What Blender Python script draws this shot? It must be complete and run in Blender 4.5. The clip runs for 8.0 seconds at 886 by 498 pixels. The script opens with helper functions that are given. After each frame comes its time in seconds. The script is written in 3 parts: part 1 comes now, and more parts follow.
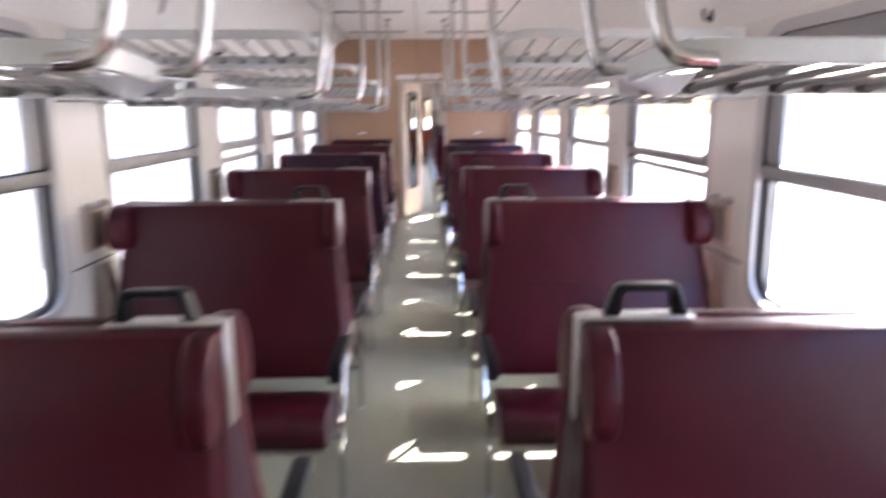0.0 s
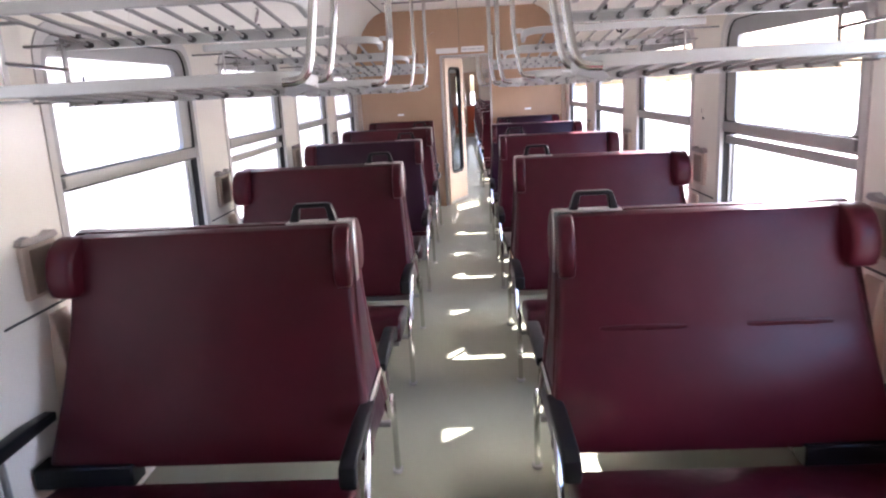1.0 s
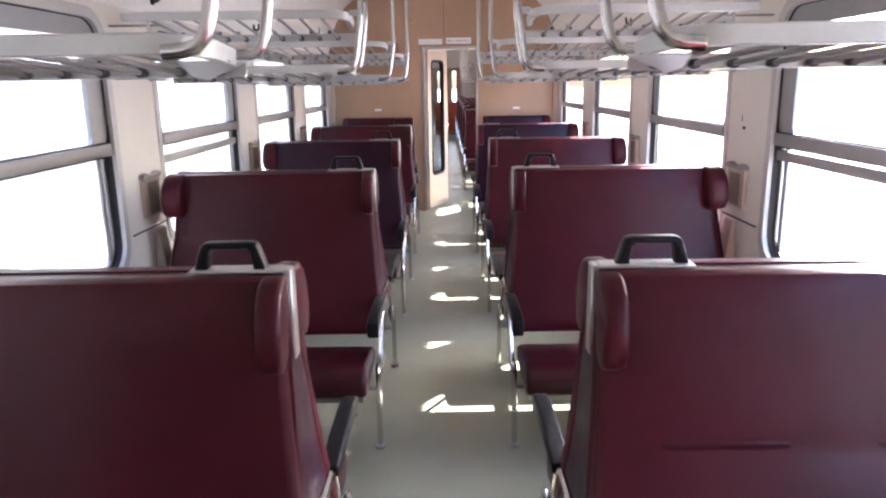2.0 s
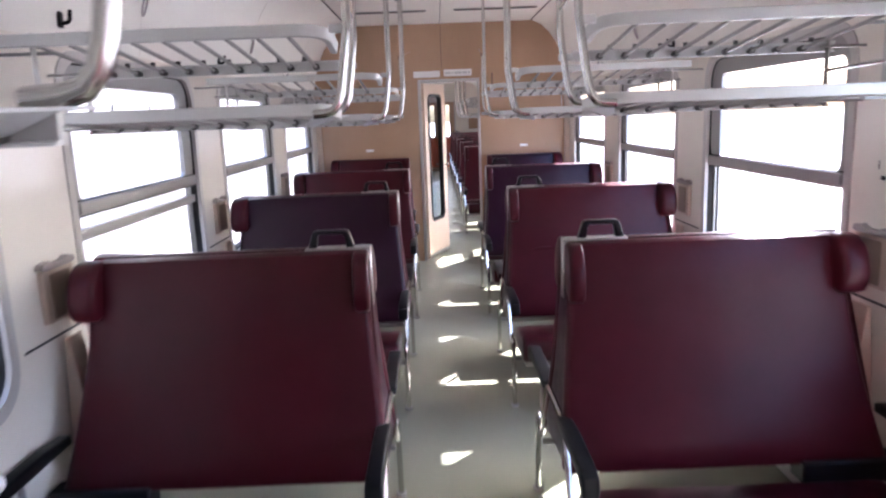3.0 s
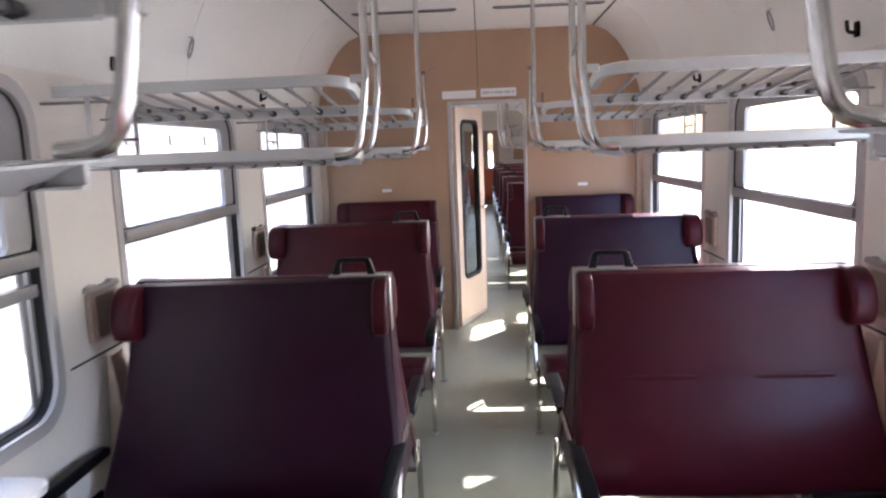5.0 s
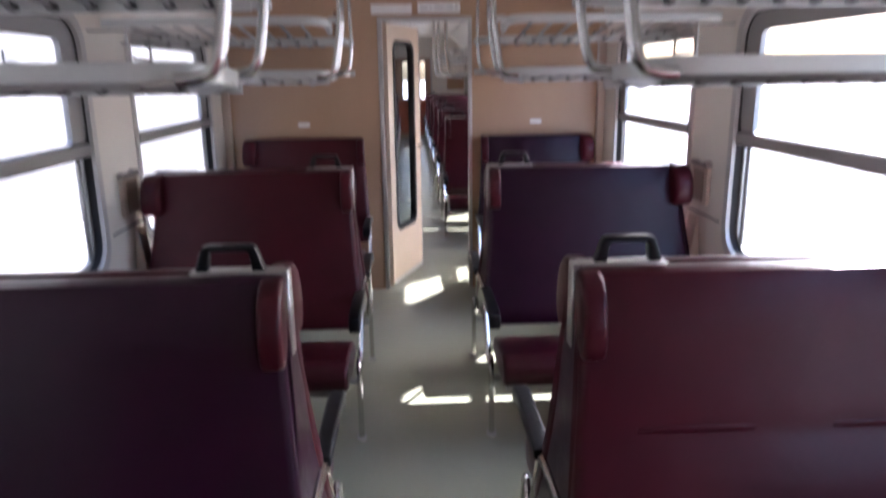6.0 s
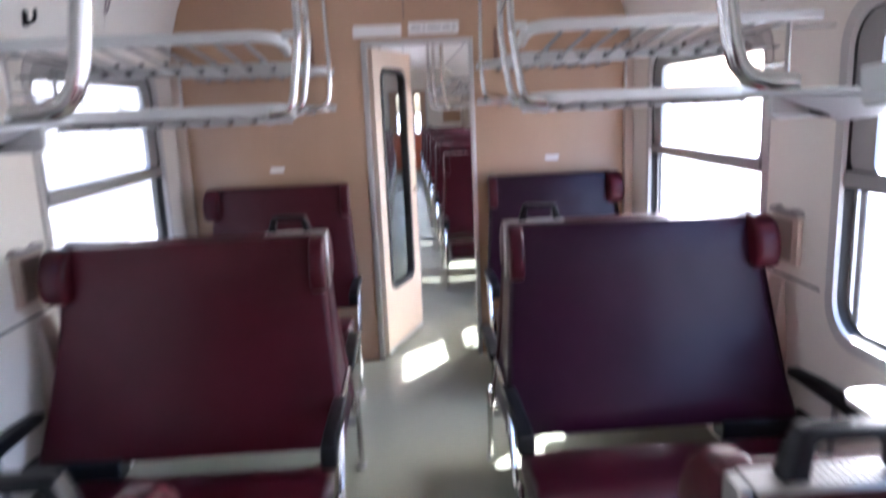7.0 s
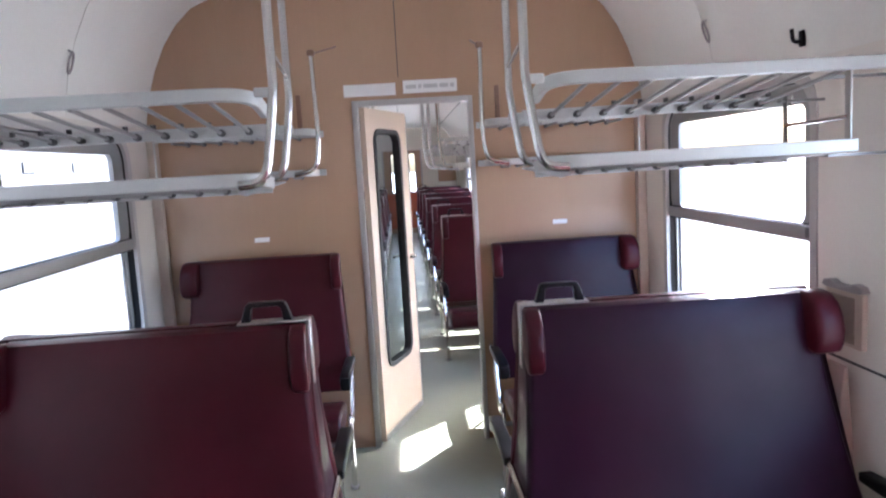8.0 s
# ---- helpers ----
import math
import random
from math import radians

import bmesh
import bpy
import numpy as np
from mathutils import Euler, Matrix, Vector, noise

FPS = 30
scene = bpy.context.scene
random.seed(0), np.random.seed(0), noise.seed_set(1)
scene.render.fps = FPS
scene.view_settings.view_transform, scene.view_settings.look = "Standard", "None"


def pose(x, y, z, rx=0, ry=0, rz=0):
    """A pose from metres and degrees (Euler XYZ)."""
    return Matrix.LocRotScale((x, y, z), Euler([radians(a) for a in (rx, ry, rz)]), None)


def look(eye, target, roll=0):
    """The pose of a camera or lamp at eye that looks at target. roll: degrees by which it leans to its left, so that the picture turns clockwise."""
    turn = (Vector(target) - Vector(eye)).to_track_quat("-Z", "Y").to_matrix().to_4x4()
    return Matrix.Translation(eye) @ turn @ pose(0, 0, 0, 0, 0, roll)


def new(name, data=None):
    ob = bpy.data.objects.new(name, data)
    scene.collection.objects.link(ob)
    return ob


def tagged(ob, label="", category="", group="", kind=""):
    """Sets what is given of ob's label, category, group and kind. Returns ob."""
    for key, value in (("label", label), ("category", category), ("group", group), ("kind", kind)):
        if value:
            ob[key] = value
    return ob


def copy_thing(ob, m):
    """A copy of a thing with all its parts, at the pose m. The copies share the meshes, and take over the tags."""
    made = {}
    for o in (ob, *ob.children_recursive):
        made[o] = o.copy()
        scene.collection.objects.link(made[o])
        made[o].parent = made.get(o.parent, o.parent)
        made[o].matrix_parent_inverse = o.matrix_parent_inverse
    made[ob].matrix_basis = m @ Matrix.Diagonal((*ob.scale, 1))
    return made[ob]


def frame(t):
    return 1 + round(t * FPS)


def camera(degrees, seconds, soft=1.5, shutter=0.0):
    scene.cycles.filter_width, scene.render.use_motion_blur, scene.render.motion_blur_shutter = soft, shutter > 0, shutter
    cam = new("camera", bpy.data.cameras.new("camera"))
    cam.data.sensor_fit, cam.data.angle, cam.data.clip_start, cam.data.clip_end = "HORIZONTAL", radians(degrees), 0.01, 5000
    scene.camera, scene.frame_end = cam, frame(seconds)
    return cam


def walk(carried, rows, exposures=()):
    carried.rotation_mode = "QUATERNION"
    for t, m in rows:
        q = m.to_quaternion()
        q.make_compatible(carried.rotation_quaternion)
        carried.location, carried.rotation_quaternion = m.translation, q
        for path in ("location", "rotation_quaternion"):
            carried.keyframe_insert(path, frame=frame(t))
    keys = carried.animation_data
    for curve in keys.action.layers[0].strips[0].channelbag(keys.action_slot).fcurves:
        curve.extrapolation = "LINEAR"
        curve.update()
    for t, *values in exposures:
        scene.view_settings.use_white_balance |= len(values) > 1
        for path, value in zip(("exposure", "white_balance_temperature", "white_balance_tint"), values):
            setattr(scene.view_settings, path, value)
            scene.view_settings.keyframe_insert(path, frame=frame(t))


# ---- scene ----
cam = camera(64.6, 8.0, soft=2.1, shutter=0.45)

# seconds, eye, target, roll
PATH = [
    (0, (0.04, -1.299, 1.567), (0.1, 0.664, 1.185), -0.3),
    (0.1, (0.051, -1.199, 1.559), (0.207, 0.765, 1.215), -0.1),
    (0.2, (0.05, -1.096, 1.559), (0.25, 0.854, 1.162), -1.4),
    (0.3, (0.052, -1.023, 1.57), (0.299, 0.914, 1.136), -0.6),
    (0.4, (0.046, -0.973, 1.577), (0.256, 0.972, 1.163), -1.8),
    (0.5, (0.056, -0.895, 1.586), (0.144, 1.063, 1.188), -3.2),
    (0.6, (0.059, -0.808, 1.585), (0.112, 1.154, 1.197), -3.4),
    (0.7, (0.071, -0.718, 1.58), (0.071, 1.24, 1.17), -3.6),
    (0.9, (0.07, -0.518, 1.591), (-0.001, 1.433, 1.156), -3.1),
    (1, (0.063, -0.448, 1.595), (-0.02, 1.5, 1.149), -3.0),
    (1.2, (0.025, -0.311, 1.581), (-0.04, 1.645, 1.168), -2.5),
    (2.3, (0.014, 0.617, 1.576), (0.001, 2.562, 1.108), -0.8),
    (2.5, (0.0, 0.818, 1.594), (-0.027, 2.767, 1.146), -1.0),
    (2.7, (-0.037, 1.003, 1.591), (-0.028, 2.967, 1.215), -1.5),
    (2.9, (-0.072, 1.205, 1.6), (-0.126, 3.168, 1.224), -2.3),
    (3, (-0.087, 1.302, 1.611), (-0.078, 3.267, 1.242), -2.2),
    (3.2, (-0.091, 1.468, 1.62), (-0.104, 3.44, 1.287), -3.0),
    (3.3, (-0.09, 1.523, 1.624), (-0.099, 3.498, 1.308), -3.4),
    (3.5, (-0.072, 1.709, 1.632), (-0.152, 3.692, 1.382), -4.9),
    (3.6, (-0.062, 1.785, 1.625), (-0.163, 3.769, 1.392), -3.9),
    (3.8, (-0.031, 1.967, 1.635), (-0.118, 3.943, 1.338), -1.3),
    (4, (-0.037, 2.113, 1.641), (-0.116, 4.088, 1.337), -1.1),
    (4.2, (-0.05, 2.317, 1.612), (-0.129, 4.29, 1.293), -1.8),
    (5.3, (0.03, 3.255, 1.633), (-0.088, 5.238, 1.401), -2.1),
    (5.4, (0.019, 3.34, 1.632), (-0.065, 5.33, 1.448), -2.1),
    (5.5, (-0.003, 3.442, 1.631), (-0.017, 5.433, 1.45), -0.8),
    (5.7, (-0.017, 3.617, 1.621), (0.038, 5.601, 1.369), 0.3),
    (5.8, (-0.033, 3.743, 1.627), (0.086, 5.711, 1.292), -0.5),
    (5.9, (-0.038, 3.842, 1.622), (0.057, 5.797, 1.212), -1.0),
    (6, (-0.035, 3.928, 1.616), (0.047, 5.868, 1.135), -0.8),
    (6.1, (-0.028, 3.992, 1.605), (0.053, 5.913, 1.054), -0.9),
    (6.2, (-0.02, 4.092, 1.598), (0.013, 6.016, 1.053), -2.4),
    (6.3, (0.018, 4.212, 1.594), (0.025, 6.097, 0.924), -2.5),
    (6.4, (0.017, 4.324, 1.595), (-0.016, 6.187, 0.868), -2.6),
    (6.5, (0.032, 4.416, 1.603), (0.018, 6.291, 0.909), -1.5),
    (6.6, (0.03, 4.494, 1.611), (0.05, 6.378, 0.941), -0.6),
    (6.7, (0.038, 4.544, 1.603), (0.048, 6.465, 1.046), -1.2),
    (6.8, (0.048, 4.623, 1.601), (0.045, 6.538, 1.025), -1.3),
    (6.9, (0.007, 4.715, 1.609), (0.051, 6.65, 1.105), -2.1),
    (7, (-0.011, 4.794, 1.611), (0.075, 6.753, 1.216), -2.5),
    (7.1, (-0.014, 4.852, 1.61), (0.099, 6.826, 1.312), -3.1),
    (7.2, (-0.031, 4.897, 1.615), (0.092, 6.875, 1.346), -3.1),
    (7.4, (-0.05, 5.017, 1.624), (0.082, 6.99, 1.321), -3.0),
    (7.5, (-0.047, 5.066, 1.627), (0.055, 7.042, 1.333), -3.3),
    (7.7, (-0.025, 5.126, 1.638), (0.08, 7.102, 1.35), -3.2),
    (8, (-0.014, 5.173, 1.636), (0.093, 7.156, 1.4), -3.3),
]
walk(cam, [(t, look(eye, target, roll)) for t, eye, target, roll in PATH], exposures=[(0.0, 4.35, 5990, 24), (1.0, 4.41, 5990, 24), (2.5, 4.41, 5890, 24), (3.0, 4.23, 5790, 24), (4.0, 4.09, 5790, 23), (5.5, 3.87, 5960, 21), (6.0, 3.66, 5760, 23), (6.5, 4.33, 5560, 24), (7.0, 4.28, 5470, 21), (8.0, 4.28, 5450, 17)])

# ---------------------------------------------------------------- light
SUN_AZ, SUN_EL = 47.4, 40.2      # degrees from +y towards +x, degrees above the horizon
a, e = radians(SUN_AZ), radians(SUN_EL)
SUN_DIR = Vector((math.sin(a) * math.cos(e), math.cos(a) * math.cos(e), math.sin(e)))
world = bpy.data.worlds.new("sky")
scene.world = world
world.use_nodes = True
wn = world.node_tree.nodes
sky = wn.new("ShaderNodeTexSky")
sky.sky_type = "NISHITA"
sky.sun_disc = False
sky.sun_elevation, sky.sun_rotation = e, a
sky.air_density, sky.dust_density, sky.ozone_density = 1.2, 5.5, 4.2
world.node_tree.links.new(sky.outputs[0], wn["Background"].inputs[0])
wn["Background"].inputs[1].default_value = 0.15
sun_data = bpy.data.lights.new("sun", "SUN")
sun_data.energy, sun_data.angle, sun_data.color = 4.8, radians(0.6), (1.0, 0.95, 0.87)
sun = new("sun", sun_data)
sun.matrix_world = look(SUN_DIR * 60, (0, 0, 0))


# ---------------------------------------------------------------- materials
class Nodes:
    """Short writing for a node material."""

    def __init__(self, name):
        self.mat = bpy.data.materials.new(name)
        self.mat.use_nodes = True
        self.tree = self.mat.node_tree
        self.bsdf = self.tree.nodes["Principled BSDF"]
        self.out = self.tree.nodes["Material Output"]

    def add(self, kind, **values):
        n = self.tree.nodes.new(kind)
        for k, v in values.items():
            n.inputs[k].default_value = v
        return n

    def link(self, src, dst):
        self.tree.links.new(src, dst)

    def coords(self, scale=(1, 1, 1)):
        c = self.tree.nodes.new("ShaderNodeTexCoord")
        m = self.tree.nodes.new("ShaderNodeMapping")
        m.inputs["Scale"].default_value = scale
        self.link(c.outputs["Object"], m.inputs["Vector"])
        return m.outputs[0]

    def noise(self, scale, detail=4.0, rough=0.55, stretch=(1, 1, 1)):
        n = self.add("ShaderNodeTexNoise", Scale=scale, Detail=detail, Roughness=rough)
        self.link(self.coords(stretch), n.inputs["Vector"])
        return n.outputs[0]

    def ramp(self, src, stops):
        r = self.tree.nodes.new("ShaderNodeValToRGB")
        while len(r.color_ramp.elements) < len(stops):
            r.color_ramp.elements.new(0.5)
        for el, (p, c) in zip(r.color_ramp.elements, stops):
            el.position, el.color = p, (*c, 1)
        self.link(src, r.inputs[0])
        return r.outputs[0]

    def value(self, src, lo, hi):
        m = self.tree.nodes.new("ShaderNodeMapRange")
        m.inputs["From Min"].default_value, m.inputs["From Max"].default_value = 0.3, 0.7
        m.inputs["To Min"].default_value, m.inputs["To Max"].default_value = lo, hi
        self.link(src, m.inputs["Value"])
        return m.outputs[0]

    def mix(self, fac, c1, c2, mode="MIX"):
        m = self.tree.nodes.new("ShaderNodeMixRGB")
        m.blend_type = mode
        for s, v in ((0, fac), (1, c1), (2, c2)):
            if hasattr(v, "is_linked"):
                self.link(v, m.inputs[s])
            else:
                m.inputs[s].default_value = v if s == 0 else (*v, 1)
        return m.outputs[0]

    def bump(self, src, strength, distance=0.002):
        b = self.add("ShaderNodeBump", Strength=strength, Distance=distance)
        self.link(src, b.inputs["Height"])
        self.link(b.outputs[0], self.bsdf.inputs["Normal"])

    def set(self, **values):
        for k, v in values.items():
            key = k.replace("_", " ").title().replace("Ior", "IOR")
            if hasattr(v, "is_linked"):
                self.link(v, self.bsdf.inputs[key])
            else:
                self.bsdf.inputs[key].default_value = (*v, 1) if isinstance(v, tuple) else v
        return self


def shade(c, k):
    return tuple(min(1.0, x * k) for x in c)


def surface(name, colour, rough=0.5, metal=0.0, large=2.0, fine=60.0, vary=0.12, relief=0.15, stretch=(1, 1, 1), rvary=0.06, coat=0.0, spec=0.5):
    """A painted, moulded or metal surface with variation at two scales and a fine relief."""
    n = Nodes(name)
    big = n.noise(large, 5, 0.6, stretch)
    small = n.noise(fine, 3, 0.5, stretch)
    col = n.ramp(big, [(0.3, shade(colour, 1 - vary)), (0.7, shade(colour, 1 + vary))])
    col = n.mix(0.25, col, n.ramp(small, [(0.35, shade(colour, 1 - vary)), (0.65, shade(colour, 1 + vary))]))
    n.set(base_color=col, roughness=n.value(big, max(0.03, rough - rvary), rough + rvary), metallic=metal, coat_weight=coat, coat_roughness=0.25, specular_ior_level=spec)
    if relief:
        n.bump(small, relief)
    return n.mat


def vinyl_mat(name, dark, light, worn, spec):
    n = Nodes(name)
    big = n.noise(3.2, 5, 0.6)
    grain = n.noise(420, 2, 0.5)
    wear = n.noise(14, 6, 0.65)
    info = n.tree.nodes.new("ShaderNodeObjectInfo")
    col = n.ramp(big, [(0.3, dark), (0.7, light)])
    col = n.mix(n.value(wear, 0.0, 0.22), col, worn)
    hue = n.tree.nodes.new("ShaderNodeHueSaturation")
    n.link(col, hue.inputs["Color"])
    m = n.tree.nodes.new("ShaderNodeMapRange")
    m.inputs["To Min"].default_value, m.inputs["To Max"].default_value = 0.85, 1.15
    n.link(info.outputs["Random"], m.inputs["Value"])
    n.link(m.outputs[0], hue.inputs["Value"])
    n.set(base_color=hue.outputs[0], roughness=n.value(wear, 0.30, 0.40), specular_ior_level=spec)
    soft = n.noise(7.0, 3, 0.5)
    b1 = n.add("ShaderNodeBump", Strength=0.25, Distance=0.012)
    n.link(soft, b1.inputs["Height"])
    b2 = n.add("ShaderNodeBump", Strength=0.12, Distance=0.001)
    n.link(grain, b2.inputs["Height"])
    n.link(b1.outputs[0], b2.inputs["Normal"])
    n.link(b2.outputs[0], n.bsdf.inputs["Normal"])
    return n.mat


def floor_mat():
    n = Nodes("grey_green_linoleum")
    big = n.noise(1.3, 6, 0.62, (1.0, 0.45, 1))
    speck = n.noise(220, 3, 0.6)
    dirt = n.noise(3.0, 4, 0.5, (1.0, 0.5, 1))
    col = n.ramp(big, [(0.3, (0.215, 0.222, 0.162)), (0.7, (0.262, 0.268, 0.20))])
    col = n.mix(n.value(speck, 0.0, 0.2), col, (0.18, 0.182, 0.13))
    col = n.mix(n.value(dirt, 0.0, 0.16), col, (0.19, 0.18, 0.13))
    n.set(base_color=col, roughness=n.value(big, 0.29, 0.36), specular_ior_level=0.34)
    n.bump(n.noise(0.9, 2, 0.5), 0.10, 0.01)
    return n.mat


def wood_mat():
    n = Nodes("wood_laminate")
    w = n.noise(1.1, 6, 0.6, (1.0, 1.0, 0.35))
    fine = n.noise(60, 4, 0.6, (1.0, 1.0, 0.04))
    col = n.ramp(w, [(0.25, (0.36, 0.225, 0.135)), (0.55, (0.42, 0.272, 0.168)), (0.8, (0.46, 0.305, 0.195))])
    col = n.mix(n.value(fine, 0.0, 0.09), col, (0.30, 0.175, 0.10))
    n.set(base_color=col, roughness=n.value(w, 0.20, 0.26), specular_ior_level=0.6)
    n.bump(fine, 0.05)
    return n.mat


def glass_mat(name, gloss=0.8, tint=(0.97, 0.98, 0.97)):
    n = Nodes(name)
    t = n.tree.nodes.new("ShaderNodeBsdfTransparent")
    t.inputs[0].default_value = (*tint, 1)
    g = n.tree.nodes.new("ShaderNodeBsdfGlossy")
    g.inputs["Roughness"].default_value = 0.03
    g.inputs["Color"].default_value = (1, 1, 1, 1)
    m = n.tree.nodes.new("ShaderNodeMixShader")
    fr = n.add("ShaderNodeLayerWeight", Blend=0.5)
    p5 = n.tree.nodes.new("ShaderNodeMath")
    p5.operation = "POWER"
    p5.inputs[1].default_value = 5.0
    k = n.tree.nodes.new("ShaderNodeMath")
    k.operation = "MULTIPLY_ADD"
    k.inputs[1].default_value = 0.9 * gloss
    k.inputs[2].default_value = 0.04 * gloss
    n.link(fr.outputs["Facing"], p5.inputs[0])
    n.link(p5.outputs[0], k.inputs[0])
    n.link(k.outputs[0], m.inputs[0])
    n.link(t.outputs[0], m.inputs[1])
    n.link(g.outputs[0], m.inputs[2])
    n.link(m.outputs[0], n.out.inputs["Surface"])
    return n.mat


VINYL = vinyl_mat("burgundy_vinyl", (0.038, 0.0039, 0.0074), (0.056, 0.0060, 0.0112), (0.066, 0.0086, 0.0155), 0.19)
# burgundy vinyl again, darkened for the shade on the cushions
SEAT = vinyl_mat("shaded_seat_vinyl", (0.026, 0.0020, 0.0048), (0.039, 0.0028, 0.0072), (0.050, 0.005, 0.011), 0.30)
PLUM = vinyl_mat("dark_plum_vinyl", (0.014, 0.0018, 0.0082), (0.021, 0.0028, 0.0125), (0.027, 0.0045, 0.015), 0.22)
LINO = floor_mat()
WOOD = wood_mat()
GLASS = glass_mat("window_glass")
DOOR_GLASS = glass_mat("door_glass", 0.22, (0.86, 0.90, 0.92))
ALU = surface("brushed_aluminium", (0.52, 0.515, 0.50), 0.37, 1.0, 5, 180, 0.08, 0.08, (1, 1, 1), 0.08)
RAIL = surface("anodised_rail", (0.50, 0.515, 0.495), 0.40, 0.5, 4, 150, 0.08, 0.1, (1, 1, 1), 0.07)
CHROME = surface("worn_chrome", (0.60, 0.59, 0.57), 0.22, 1.0, 8, 120, 0.08, 0.05, (1, 1, 1), 0.04)
SLATMETAL = surface("slat_aluminium", (0.30, 0.295, 0.285), 0.45, 0.4, 6, 120, 0.12, 0.1)
STEEL = surface("grey_steel", (0.30, 0.30, 0.29), 0.42, 0.8, 6, 120, 0.12, 0.1)
BLACK = surface("black_plastic", (0.008, 0.0085, 0.010), 0.36, 0.0, 8, 200, 0.25, 0.15, (1, 1, 1), 0.06, spec=0.15)
BRONZE = surface("brown_plastic", (0.20, 0.11, 0.07), 0.5, 0.0, 8, 120, 0.2, 0.1)
DULL = surface("dull_edging", (0.34, 0.31, 0.31), 0.5, 0.5, 6, 120, 0.15, 0.1)
RUBBER = surface("black_rubber", (0.04, 0.04, 0.04), 0.8, 0.0, 8, 200, 0.2, 0.1, spec=0.25)
PLATE = surface("pale_grey_paint", (0.48, 0.505, 0.52), 0.4, 0.0, 5, 90, 0.06, 0.05)
KNOB = surface("dark_end_cap", (0.10, 0.10, 0.10), 0.5, 0.3, 8, 200, 0.2, 0.1)
CREAM = surface("cream_wall_laminate", (0.82, 0.785, 0.705), 0.18, 0.0, 1.6, 90, 0.05, 0.02, (1, 1, 1), 0.04)
TAUPE = surface("taupe_plastic", (0.27, 0.215, 0.17), 0.45, 0.0, 6, 90, 0.15, 0.1)
BEIGE = surface("beige_moulding", (0.54, 0.45, 0.37), 0.45, 0.0, 4, 90, 0.1, 0.1)
CEIL = surface("off_white_ceiling", (0.77, 0.76, 0.70), 0.33, 0.0, 1.2, 70, 0.05, 0.03, (1, 1, 1), 0.04)
WHITE = surface("white_enamel", (0.78, 0.78, 0.76), 0.35, 0.0, 5, 90, 0.04, 0.04)
GREYINK = surface("grey_lettering", (0.50, 0.50, 0.49), 0.5, 0.0, 5, 90, 0.1, 0.0)
DARK = surface("dark_gap", (0.05, 0.05, 0.05), 0.6, 0.0, 8, 90, 0.2, 0.0)
TAN = surface("tan_door_laminate", (0.42, 0.27, 0.18), 0.35, 0.0, 2, 80, 0.06, 0.05)
ORANGE = surface("orange_door_paint", (0.50, 0.10, 0.04), 0.4, 0.0, 3, 90, 0.1, 0.05)
TRIM = surface("pale_window_trim", (0.50, 0.49, 0.47), 0.42, 0.25, 4, 140, 0.08, 0.06)
FRAME = surface("window_aluminium", (0.33, 0.33, 0.32), 0.45, 0.4, 4, 140, 0.1, 0.08)
CONCRETE = surface("pale_concrete", (0.13, 0.128, 0.125), 0.85, 0.0, 0.25, 6, 0.15, 0.3)
RENDERWALL = surface("stone_facade", (0.042, 0.042, 0.043), 0.8, 0.0, 0.3, 8, 0.06, 0.2)
SHUTTER = surface("grey_shutter", (0.010, 0.013, 0.017), 0.6, 0.0, 1, 8, 0.1, 0.0)
PANE = surface("facade_pane", (0.012, 0.015, 0.019), 0.30, 0.0, 1, 8, 0.1, 0.0)


# ---------------------------------------------------------------- mesh helpers
def finish(bm, angle=38.0):
    bmesh.ops.recalc_face_normals(bm, faces=bm.faces)
    for f in bm.faces:
        f.smooth = True
    for ed in bm.edges:
        if len(ed.link_faces) != 2 or ed.calc_face_angle(0.0) > radians(angle):
            ed.smooth = False
    return bm


def part(name, bm, material, parent=None, label=""):
    """Links a bmesh as one mesh object, under a thing or a part where one is given."""
    finish(bm)
    me = bpy.data.meshes.new(name)
    bm.to_mesh(me)
    bm.free()
    for m in material if isinstance(material, (list, tuple)) else [material]:
        me.materials.append(m)
    ob = new(name, me)
    if parent is not None:
        ob.parent = parent
    if label:
        tagged(ob, label)
    return ob


def thing(name, label, category, group="", kind=""):
    ob = new(name)
    ob.empty_display_size = 0.1
    return tagged(ob, label, category, group, kind)


def add_box(bm, x0, x1, y0, y1, z0, z1, bevel=0.0, mat=0, seg=2):
    vs = [bm.verts.new((x, y, z)) for x in (x0, x1) for y in (y0, y1) for z in (z0, z1)]
    faces = [bm.faces.new([vs[i] for i in q]) for q in ((0, 1, 3, 2), (4, 6, 7, 5), (0, 4, 5, 1), (2, 3, 7, 6), (0, 2, 6, 4), (1, 5, 7, 3))]
    for f in faces:
        f.material_index = mat
    if bevel:
        edges = list({ed for f in faces for ed in f.edges})
        bmesh.ops.bevel(bm, geom=edges, offset=bevel, segments=seg, affect="EDGES", profile=0.6)
    return bm


def box(x0, x1, y0, y1, z0, z1, bevel=0.0, seg=2):
    return add_box(bmesh.new(), x0, x1, y0, y1, z0, z1, bevel, 0, seg)


